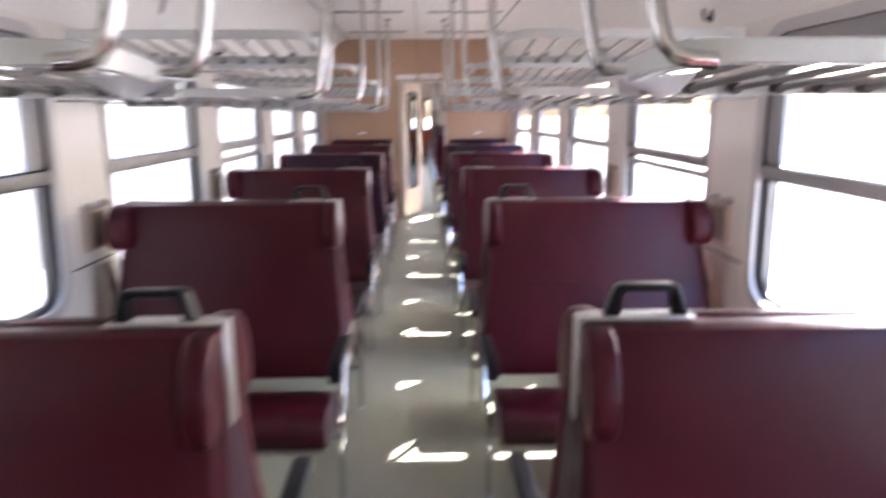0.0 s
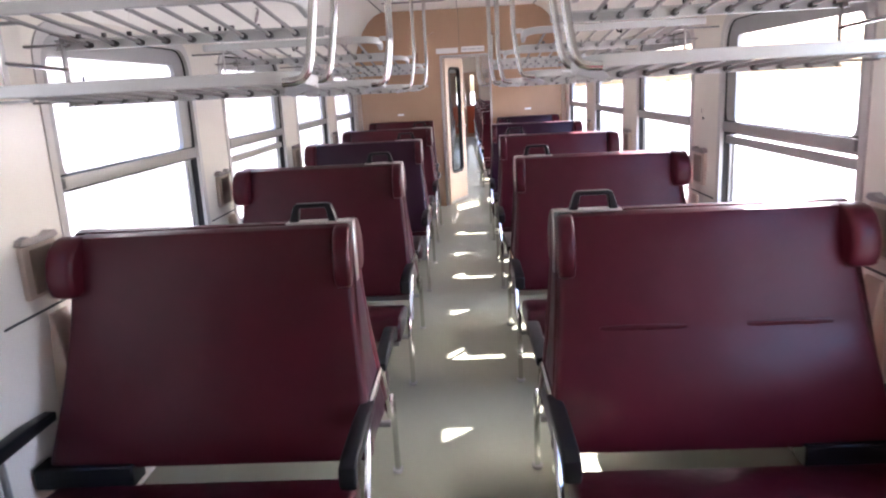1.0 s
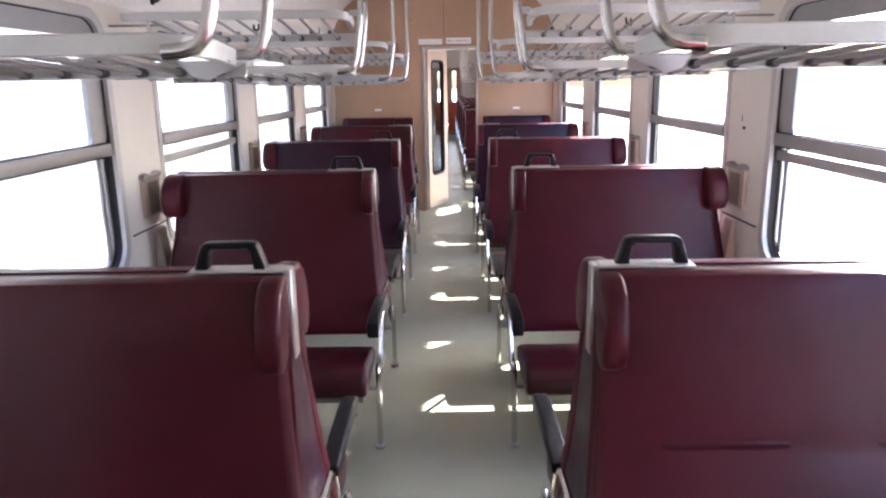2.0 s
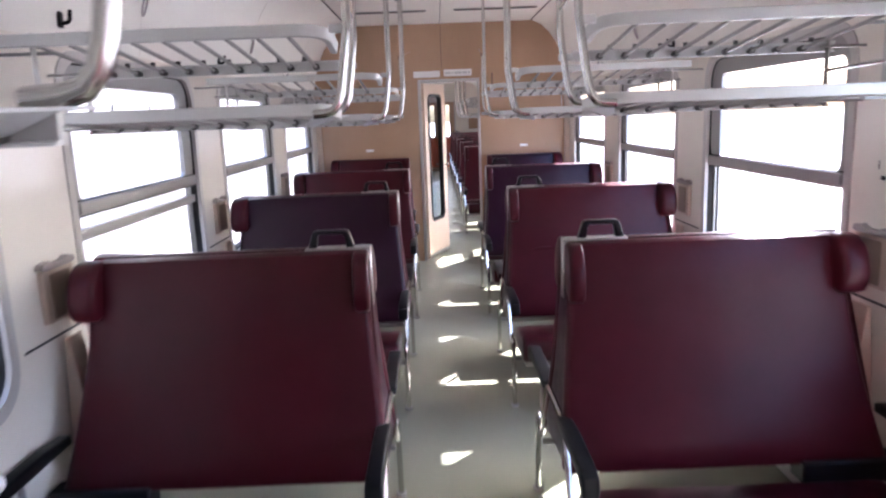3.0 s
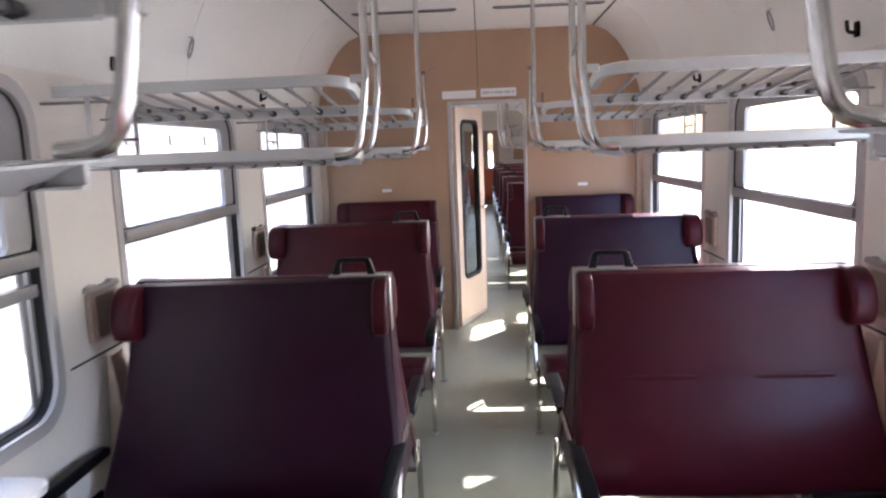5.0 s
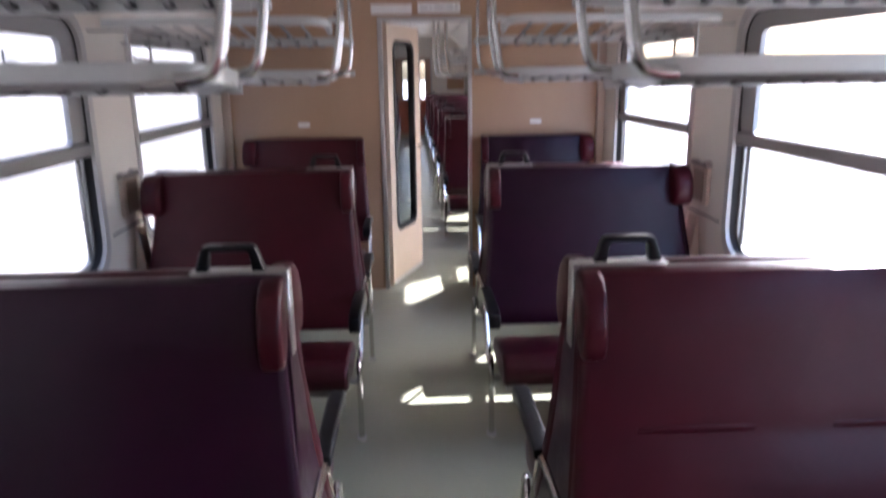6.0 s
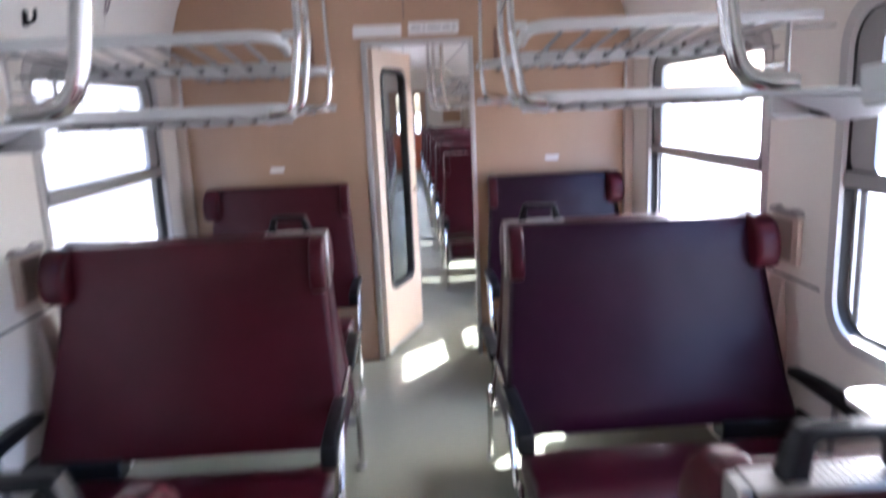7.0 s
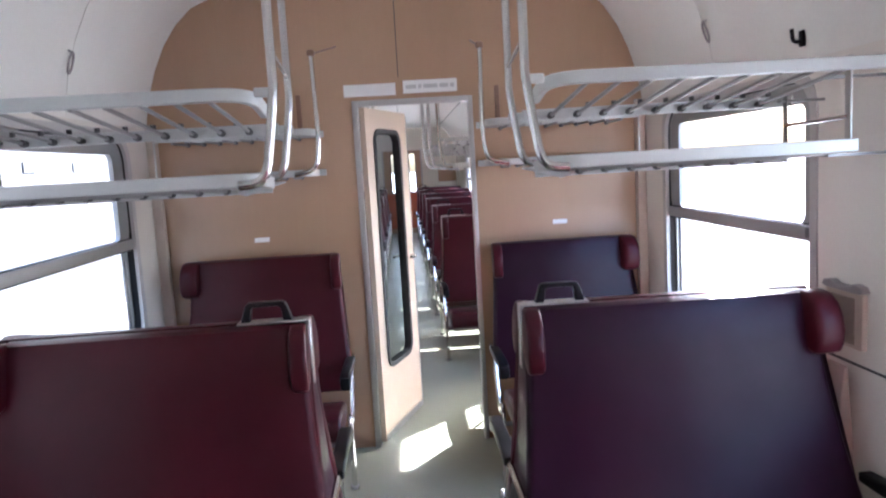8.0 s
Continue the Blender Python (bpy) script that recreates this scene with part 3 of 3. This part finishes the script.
def grab_handle(b, xa=0.333):
    part("top_plate", box(xa + 0.004, xa + 0.210, -0.027, 0.027, 1.184, 1.192, 0.003, 1), ALU, b, "dull aluminium cap plate")
    part("end_strip", box(xa - 0.012, xa + 0.005, -0.022, 0.022, 0.985, 1.191, 0.003, 1), ALU, b, "aluminium edging strip")
    for k in range(10):
        part("rib", box(xa + 0.078 + k * 0.0092, xa + 0.082 + k * 0.0092, -0.019, 0.019, 1.192, 1.1938), ALU, b)
    u = [(0.042, 1.191), (0.056, 1.236), (0.062, 1.247), (0.073, 1.251), (0.168, 1.251), (0.179, 1.247), (0.185, 1.236), (0.199, 1.191), (0.171, 1.191), (0.166, 1.230), (0.160, 1.237), (0.081, 1.237), (0.075, 1.230), (0.070, 1.191)]
    part("grab_handle", prism([(xa + x, z) for x, z in u], "y", -0.0165, 0.0165, 0.004, 2), BLACK, b, "black plastic grab handle")


def double_bench(y):
    b = thing("double_bench", "burgundy vinyl back-to-back double bench on chrome legs", "bench", "benches along the aisle")
    bench_sides(b, (1, -1))
    part("arm_rail", tube(rounded([(0.293, -0.30, 0.592), (0.293, -0.16, 0.60), (0.293, 0.16, 0.60), (0.293, 0.30, 0.592)], 0.03), 0.0125), CHROME, b)
    part("back_panel", prism([(-0.021, 1.178), (-0.065, 0.80), (-0.135, 0.52), (0.135, 0.52), (0.065, 0.80), (0.021, 1.178)], "x", 0.345, 1.235), VINYL, b)
    part("side_panel", prism([(1.362, 0.92), (1.372, 0.92), (1.392, 0.66), (1.392, 0.45), (1.305, 0.45), (1.335, 0.72)], "y", -0.05, 0.05, 0.004, 1), BEIGE, b, "beige wedge between the bench and the wall")
    cover = prism([(-0.024, 1.176), (-0.085, 0.90), (-0.128, 0.70), (-0.195, 0.46), (0.195, 0.46), (0.128, 0.70), (0.085, 0.90), (0.024, 1.176)], "x", 0.334, 0.362)
    part("end_cover", flared(cover, 0.328, 1.25, 0.281, 1.35), PLUM, b, "dark vinyl end cover")
    grab_handle(b)
    b.matrix_basis = pose(0, y, 0)
    return b


def recover(b, side):
    """Gives one back of a bench its darker replacement cover."""
    k = 0
    for ob in b.children:
        if ob.name.startswith("backrest"):
            if k == side:
                ob.data = ob.data.copy()
                ob.data.materials[0] = PLUM
                tagged(ob, "dark plum vinyl back, newer than the rest")
            k += 1
    tagged(b, "burgundy vinyl double bench with one dark plum back", "bench", "benches along the aisle")


first_bench = double_bench(MIDS[0])
benches = {}
for i, m in enumerate(MIDS):
    benches[i, 1] = copy_thing(first_bench, pose(0.007, m, 0)) if i else first_bench
    benches[i, -1] = copy_thing(first_bench, pose(0, m, 0, 0, 0, 180))
first_bench.location.x = 0.007
# Unseen row behind the start, added to block sun that lit the first backs
copy_thing(first_bench, pose(0.007, MIDS[0] - P, 0))
copy_thing(first_bench, pose(0, MIDS[0] - P, 0, 0, 0, 180))
FOLD = [(0.0030 * math.cos(k * math.tau / 10), 0.009 * math.sin(k * math.tau / 10)) for k in range(10)]


def creased_back():
    """The profile of a worn back: a fold across the middle and a bulge below it."""
    return [(-0.022, 1.182), (-0.044, 1.186), (-0.066, 1.178), (-0.081, 1.150), (-0.104, 1.04), (-0.132, 0.90), (-0.147, 0.845), (-0.149, 0.830), (-0.158, 0.805), (-0.184, 0.735),
            (-0.207, 0.665), (-0.220, 0.60), (-0.229, 0.53), (-0.236, 0.475), (-0.228, 0.447), (-0.20, 0.44), (-0.17, 0.452), (-0.145, 0.56), (-0.085, 0.80), (-0.040, 1.0), (-0.020, 1.10)]


worn_mesh = None
for i in (1, 3):
    back = next(ob for ob in benches[i, 1].children if ob.name.startswith("backrest") and ob.data.vertices[0].co.y < 0)
    if worn_mesh is None:
        fresh = part("backrest", flared(prism(creased_back(), "x", 0.328, 1.25, 0.022), 0.328, 1.25, 0.281, 1.35), VINYL)
        worn_mesh = fresh.data
        bpy.data.objects.remove(fresh)
    back.data = worn_mesh
    tagged(back, "burgundy vinyl back with a sagging fold across it")
    for xa, xb in ((0.45, 0.72), (0.905, 1.167)):
        fold = [(xa + (xb - xa) * k / 8, -0.1475 - 0.004 * math.sin(math.pi * k / 8), 0.830 + 0.004 * math.sin(k * 0.4)) for k in range(9)]
        part("crease", add_tube(bmesh.new(), fold, 0, 8, 0, None, FOLD), VINYL, benches[i, 1])
recover(benches[3, -1], 1)
recover(benches[4, 1], 0)
for m in HALL:
    copy_thing(first_bench, pose(0, m, 0))
    if m > 12.5:
        copy_thing(first_bench, pose(0, m, 0, 0, 0, 180))


def end_bench(xa, xb, sgn):
    """A single bench with its back to the partition."""
    b = thing("wall_bench", ("dark plum" if sgn > 0 else "burgundy") + " vinyl bench with its back against the wooden partition", "bench", "benches against the partition")
    bench_sides(b, (1,), xa, xb)
    part("arm_rail", tube([(xa - 0.032, -0.30, 0.592), (xa - 0.032, -0.06, 0.60)], 0.0125), CHROME, b)
    part("back_panel", box(xa + 0.02, xb - 0.02, -0.052, 0.03, 0.46, 1.17), STEEL, b)
    return b


w1 = end_bench(0.475, 1.25, 1)
for ob in w1.children:
    if ob.name.startswith("backrest"):
        ob.data.materials[0] = PLUM
w1.matrix_basis = pose(0, WALL_Y - 0.055, 0)
w2 = end_bench(0.385, 1.20, -1)
for ob in (w2, *w2.children):
    if ob.type == "MESH":
        for v in ob.data.vertices:
            v.co.x = -v.co.x
        ob.data.flip_normals()
w2.matrix_basis = pose(0, WALL_Y - 0.055, 0)


# Unseen benches added beyond the partition; the right one trims the doorway sun patch
copy_thing(w2, pose(0, WALL_Y + 0.095, 0) @ Matrix.Diagonal((1, -1, 1, 1)))
hidden_bench = end_bench(0.775, 1.25, -1)
hidden_bench.matrix_basis = pose(0, WALL_Y + 0.295, 0) @ Matrix.Diagonal((1, -1, 1, 1))

# ---------------------------------------------------------------- luggage racks
UPPER, LOWER = 1.851, 1.634
DROP, DROP_LOW = 0.063, 0.030  # the far rail of a tray lies lower than the near one
NEAR_Y, FAR_Y = -0.322, 0.148


def slat_mesh(y0, y1, z0, z1, bolt=False):
    bm = bmesh.new()
    a_, b_ = Vector((0, y0, z0)), Vector((0, y1, z1))
    add_tube(bm, [a_, b_], 0.0064, 7, 0)
    d = (b_ - a_).normalized() * 0.024
    add_tube(bm, [b_ - d, b_], 0.0115, 8, 1)
    if bolt:
        add_tube(bm, [(0.043, y1 + 0.012, z1 + 0.016), (0.043, y1 + 0.012, z1 + 0.040)], 0.0085, 7, 1)
    finish(bm)
    me = bpy.data.meshes.new("slat")
    bm.to_mesh(me)
    bm.free()
    me.materials.append(SLATMETAL)
    me.materials.append(KNOB)
    return me


CHANNEL = [(-0.003, -0.0175), (0.014, -0.0175), (0.014, -0.0135), (0.003, -0.0125), (0.003, 0.0125), (0.014, 0.0135), (0.014, 0.0175), (-0.003, 0.0175), (-0.006, 0.015), (-0.006, -0.015)]


def channel(path):
    return add_tube(bmesh.new(), path, 0, 8, 0, None, CHANNEL)


def tray(r, z, ya, yb, slat, x_near, x_far, drop):
    """One tier: the near rail bent round at the aisle end, the straight far rail, and slats between them."""
    near = rounded([(x_near, ya, z), (0.376, ya, z), (0.384, min(yb, ya + 0.22), z - drop * 0.47)], 0.125, 8)
    t = part("near_rail", channel(near), RAIL, r, "aluminium rail bent round the aisle end")
    part("far_rail", channel([(0.395 if drop > 0.05 else 0.43, yb, z - drop), (x_far, yb, z - drop)]), RAIL, r)
    for k in range(9):
        if 0.485 + k * 0.087 > x_near - 0.01:
            break
        s_ = new("slat", slat)
        s_.parent = t
        s_.location = (0.485 + k * 0.087, 0, z)
    return t


def sheet(points, thick=0.003):
    """A thin folded plate over a fan of points."""
    bm = bmesh.new()
    up = [bm.verts.new(p) for p in points]
    lo = [bm.verts.new((p[0], p[1], p[2] - thick)) for p in points]
    n = len(points)
    for k in range(1, n - 1):
        bm.faces.new([up[0], up[k], up[k + 1]])
        bm.faces.new([lo[0], lo[k + 1], lo[k]])
    for k in range(n):
        j = (k + 1) % n
        bm.faces.new([up[k], lo[k], lo[j], up[j]])
    return bm


SLAT = slat_mesh(NEAR_Y + 0.006, FAR_Y - 0.006, -0.016, -DROP - 0.006, True)
SLAT_LOW = slat_mesh(NEAR_Y + 0.006, FAR_Y - 0.006, -0.012, -DROP_LOW - 0.006)
SLAT_SHORT = slat_mesh(-0.148, 0.148, -0.024, -0.024)


def luggage_rack():
    r = thing("luggage_rack", "two-tier aluminium luggage rack hung across above the bench", "luggage rack", "racks above the benches")
    tray(r, UPPER, NEAR_Y, FAR_Y, SLAT, 1.30, 1.30, DROP)
    tray(r, LOWER, NEAR_Y, FAR_Y, SLAT_LOW, 1.215, 1.29, DROP_LOW)
    part("strap", box(1.202, 1.207, NEAR_Y + 0.008, NEAR_Y + 0.034, 1.615, 1.874, 0.001, 1), ALU, r)
    part("strap", box(1.266, 1.271, FAR_Y - 0.034, FAR_Y - 0.008, 1.586, 1.824, 0.001, 1), STEEL, r)
    part("rod", tube([(1.205, NEAR_Y + 0.02, 1.712), (1.268, FAR_Y - 0.02, 1.708)], 0.0065), CHROME, r)
    for z, drop in ((LOWER, DROP_LOW), (UPPER, DROP)):
        part("wall_bracket", box(1.19, WX - 0.001, -0.235, -0.21, z - 0.030, z - 0.022), STEEL, r)
        part("wall_bracket", box(1.25, WX - 0.001, FAR_Y - 0.03, FAR_Y - 0.006, z - drop - 0.004, z - drop + 0.004), STEEL, r)
    for ya, drop in ((NEAR_Y - 0.012, 0.0), (FAR_Y + 0.012, DROP)):
        low = 1.620 + 0.15 * drop
        xt, xe = (0.356, 0.455) if drop else (0.320, 0.415)
        bend = ((0.0, 0.250), (0.003, 0.222), (0.011, 0.165), (0.020, 0.105), (0.028, 0.055), (0.037, 0.026), (0.052, 0.008), (0.075, 0.002))
        path = [(xt, ya, TOP + 0.008), (xt, ya, 1.95), *[(xt + u, ya, low + v) for u, v in bend], (xe + 0.012, ya, low)]
        part("hanger", tube(path, 0.0125, 10), CHROME, r, "bent polished hanger tube")
        part("flange", prism([(xt + 0.03 * math.cos(k * math.tau / 12), ya + 0.03 * math.sin(k * math.tau / 12)) for k in range(12)], "z", TOP - 0.018, TOP + 0.008), STEEL, r)
        za = UPPER - drop
        part("clamp", box(xt - 0.004, xt + 0.05, ya - 0.004, ya + 0.014, za - 0.012, za + 0.012, 0.003, 1), RAIL, r)
    part("link", tube([(0.320, NEAR_Y, 1.95), (0.356, FAR_Y, 1.95)], 0.007), CHROME, r)
    z = LOWER
    part("end_plate", sheet([(0.372, NEAR_Y + 0.16, z - 0.021), (0.380, FAR_Y - 0.03, z - 0.014), (0.425, FAR_Y, z - 0.012), (0.515, FAR_Y - 0.004, z - DROP_LOW - 0.021), (0.52, FAR_Y - 0.10, z - 0.040), (0.46, NEAR_Y + 0.14, z - 0.022)]), PLATE, r, "pale grey gusset plate under the tray end")
    return r


MIRROR = Matrix.Diagonal((-1, 1, 1, 1))
first_rack = luggage_rack()
first_rack.matrix_basis = pose(0, MIDS[0], 0.012)
for i, m in enumerate(MIDS):
    dz = 0.012 if i < 3 else -0.006  # the last racks hang a little lower
    if i:
        copy_thing(first_rack, pose(0, m, dz))
    copy_thing(first_rack, pose(0, m, dz) @ MIRROR)
# Unseen racks over the rear row, added to darken what the first backs reflect
for sgn in (1, -1):
    copy_thing(first_rack, pose(0, MIDS[0] - P, 0) @ Matrix.Diagonal((sgn, 1, 1, 1)))
for m in HALL[:3]:
    copy_thing(first_rack, pose(0, m, 0))
    if m > 12.5:
        copy_thing(first_rack, pose(0, m, 0) @ MIRROR)


def wall_rack(stay):
    """Half-depth rack against the partition."""
    r = thing("luggage_rack", "half-depth aluminium rack fixed to the wooden partition", "luggage rack", "racks on the partition")
    d = 0.155
    for z, xe in ((1.850, 1.27), (1.637, 1.25)):
        t = tray(r, z, -d, d, SLAT_SHORT, xe - 0.09, xe - 0.09, 0.0)
        t.location.x = 0.08
        part("wall_bracket", box(0.60, 1.20, 0.160, 0.174, z - 0.015, z + 0.015), STEEL, r)
    part("strap", box(1.262, 1.268, -0.15, -0.128, 1.60, 1.88, 0.001, 1), ALU, r)
    part("stay", tube([(stay, 0.174, 2.325), (0.43, -0.158, 2.238)], 0.006), BRONZE, r)
    part("wall_bracket", box(0.545, 0.57, 0.160, 0.174, 1.87, 2.07, 0.002, 1), BRONZE, r)
    part("hanger", tube(rounded([(0.432, -0.165, 2.245), (0.425, -0.165, 1.80), (0.445, -0.165, 1.65), (0.56, -0.160, 1.630)], 0.09, 6), 0.0125, 8), CHROME, r)
    part("collar", box(0.412, 0.450, -0.182, -0.146, 2.225, 2.258, 0.006, 1), BRONZE, r, "brown plastic collar")
    r.matrix_basis = pose(0, WALL_Y - 0.175, 0)
    return r


wall_rack(0.42)
west_wall_rack = wall_rack(0.33)
west_wall_rack.matrix_basis = west_wall_rack.matrix_basis @ MIRROR


# ---------------------------------------------------------------- wall fittings
def ashtray(sign, y):
    b = thing("ashtray", "beige moulded ashtray box with a metal lid on the wall", "ashtray", "wall ashtrays")
    part("body", box(-0.022, 0.0, -0.095, 0.095, 0.985, 1.165, 0.010), BEIGE, b)
    part("pan", box(-0.026, -0.0225, -0.060, 0.060, 1.000, 1.150, 0.003, 1), TAUPE, b, "darker brown panel on the front")
    lid = [(0.105, 1.172), (0.095, 1.190), (0.060, 1.196), (0.035, 1.184), (-0.035, 1.184), (-0.060, 1.196), (-0.095, 1.190), (-0.105, 1.172), (-0.080, 1.166), (0.080, 1.166)]
    part("lid", prism(lid, "x", -0.030, -0.001, 0.003, 1), DULL, b, "hinged metal lid with raised ends")
    b.matrix_basis = pose(sign * (WX - 0.0005), y, 0, 0, 0, 0 if sign > 0 else 180)


def wall_table(sign, y):
    b = thing("wall_table", "small white rounded table shelf under the window", "table", "window tables")
    outline = round_rect(-0.19, 0.05, -0.27, 0.27, 0.07, 5)
    outline = [(min(u, 0.0), v) for u, v in outline]
    clean = []
    for p in outline:
        if not clean or (Vector((*p, 0)) - Vector((*clean[-1], 0))).length > 0.002:
            clean.append(p)
    part("top", prism(clean, "z", 0.725, 0.748, 0.006, 2), WHITE, b)
    part("bracket", prism([(-0.14, 0.722), (0.0, 0.722), (0.0, 0.56), (-0.02, 0.56)], "y", -0.01, 0.01), STEEL, b)
    b.matrix_basis = pose(sign * (WX - 0.0005), y, 0, 0, 0, 0 if sign > 0 else 180)


def coat_hook(sign, y, z, x):
    b = thing("coat_hook", "small black coat hook on the cove above the rack", "hook", "coat hooks")
    part("plate", box(-0.008, 0.004, -0.015, 0.015, -0.03, 0.025, 0.003, 1), BLACK, b)
    part("prong", tube(rounded([(-0.004, 0, -0.015), (-0.035, 0, -0.012), (-0.04, 0, 0.03)], 0.012), 0.007), BLACK, b)
    b.matrix_basis = pose(sign * x, y, z, 0, 0, 0 if sign > 0 else 180)


def cove_ring(sign, y):
    b = thing("cove_ring", "small pale metal loop handle on the ceiling cove", "handle", "cove handles")
    path = [(-0.012, 0.018 * math.cos(k * math.tau / 12), 0.045 * math.sin(k * math.tau / 12)) for k in range(13)]
    part("loop", tube(path, 0.005, 6), DULL, b)
    part("stay", tube([(-0.012, 0, 0.045), (0.02, 0, 0.05)], 0.005, 6), ALU, b)
    b.matrix_basis = pose(sign * 1.348, y, 2.145, 0, 0, 0 if sign > 0 else 180) @ pose(0, 0, 0, 0, -18, 0)


def wall_lock(sign, y, z):
    b = thing("wall_lock", "small dark square lock with a short slot in the wall panel", "lock")
    part("plate", box(-0.004, 0.0, -0.012, 0.012, -0.007, 0.007, 0.001, 1), BLACK, b)
    part("slot", box(-0.002, 0.0, 0.026, 0.030, 0.028, 0.056), DARK, b)
    b.matrix_basis = pose(sign * (WX - 0.0005), y, z)


wall_lock(1, 3.622, 1.357)
for sgn in (1, -1):
    for m in MIDS:
        ashtray(sgn, m - 0.02)
        coat_hook(sgn, m + 0.23, 2.0, 1.388)
        cove_ring(sgn, m + 0.88)
    for b_ in BAYS[2:]:
        wall_table(sgn, b_)
    for i, m in enumerate(MIDS[1:]):
        tagged(part("trim", box(*sorted((sgn * (WX - 0.003), sgn * WX)), m - 0.235, m + 0.235, 0.926, 0.934), DARK), "thin dark joint strip between wall panels", "trim", kind="structure")

# ---------------------------------------------------------------- far end of the room beyond
bm = bmesh.new()
es = []
for lp in (prof, round_rect(-0.38, 0.46, 0.95, 2.0, 0.04, 3)):
    vs = [bm.verts.new((x, FAR, z)) for x, z in lp]
    es += [bm.edges.new((vs[i], vs[(i + 1) % len(vs)])) for i in range(len(vs))]
bmesh.ops.triangle_fill(bm, use_beauty=True, use_dissolve=False, edges=es)
res = bmesh.ops.extrude_face_region(bm, geom=list(bm.faces))
bmesh.ops.translate(bm, verts=[v for v in res["geom"] if isinstance(v, bmesh.types.BMVert)], vec=(0, 0.06, 0))
end_wall = tagged(part("wall_north", bm, CREAM), "cream end wall of the far room", "wall", kind="structure")
part("panel", box(0.93, 1.38, FAR - 0.02, FAR, 1.24, 1.60, 0.004, 1), WOOD, end_wall, "brown wood panel")
d2 = thing("door_2", "tan double end door with orange lower panels and slit windows", "door", kind="structure")
d2.location = (0, FAR - 0.032, 0)
for xa, xb, xm in ((-0.42, 0.058, -0.165), (0.062, 0.50, 0.29)):
    l2 = part("door_leaf", plate_with_hole([(xa, 0.0), (xb, 0.0), (xb, 2.06), (xa, 2.06)], round_rect(xm - 0.072, xm + 0.072, 1.02, 1.98, 0.05, 4), lambda u, v: (u, -0.02, v), Vector((0, 0.05, 0))), TAN, d2)
    part("lower_panel", box(xa + 0.04, xb - 0.04, -0.026, -0.0205, 0.12, 0.99, 0.002, 1), ORANGE, l2, "orange painted lower panel")
    part("gasket", ring_y(round_rect(xm - 0.087, xm + 0.087, 1.005, 1.995, 0.06, 4), round_rect(xm - 0.067, xm + 0.067, 1.025, 1.975, 0.045, 4), -0.024, 0.0), RUBBER, l2)
    part("pane", box(xm - 0.10, xm + 0.10, 0.002, 0.006, 1.015, 1.985), GLASS, l2)
part("jamb", box(0.50, 0.54, -0.03, 0.028, 0.0, 2.08, 0.004), ALU, d2)
part("jamb", box(-0.46, -0.42, -0.03, 0.028, 0.0, 2.08, 0.004), ALU, d2)

# ---------------------------------------------------------------- outside
tagged(part("ground", box(-400, 400, -400, 400, -1.35, -1.25), CONCRETE), "grey concrete yard and platform ground", "ground", kind="structure")


# Stands near, tall and dark to keep light out of the left windows
def stone_building(x, y0, n, h):
    b = thing("stone_building", "long dark grey stone building with rows of windows beside the track", "building")
    part("wall", box(x - 8, x, y0, y0 + n * 4.0, -1.25, h), RENDERWALL, b)
    part("roof", box(x - 8.3, x + 0.3, y0 - 0.3, y0 + n * 4.0 + 0.3, h, h + 0.25), CONCRETE, b)
    for k in range(n):
        for z in (3.0, 6.2):
            w_ = part("window", box(x - 0.02, x + 0.03, y0 + k * 4 + 1.2, y0 + k * 4 + 2.8, z, z + 1.3), FRAME, b)
            part("pane", box(x + 0.03, x + 0.04, y0 + k * 4 + 1.28, y0 + k * 4 + 2.72, z + 0.08, z + 1.22), PANE, w_)
    small_windows(b, x, y0, n * 2)


def small_windows(b, x, y0, n):
    for k in range(n):
        part("window", box(x - 0.02, x + 0.03, y0 + k * 2.0 + 0.7, y0 + k * 2.0 + 1.15, 1.95, 2.15), SHUTTER, b)


stone_building(-7.0, -22.0, 18, 10.5)
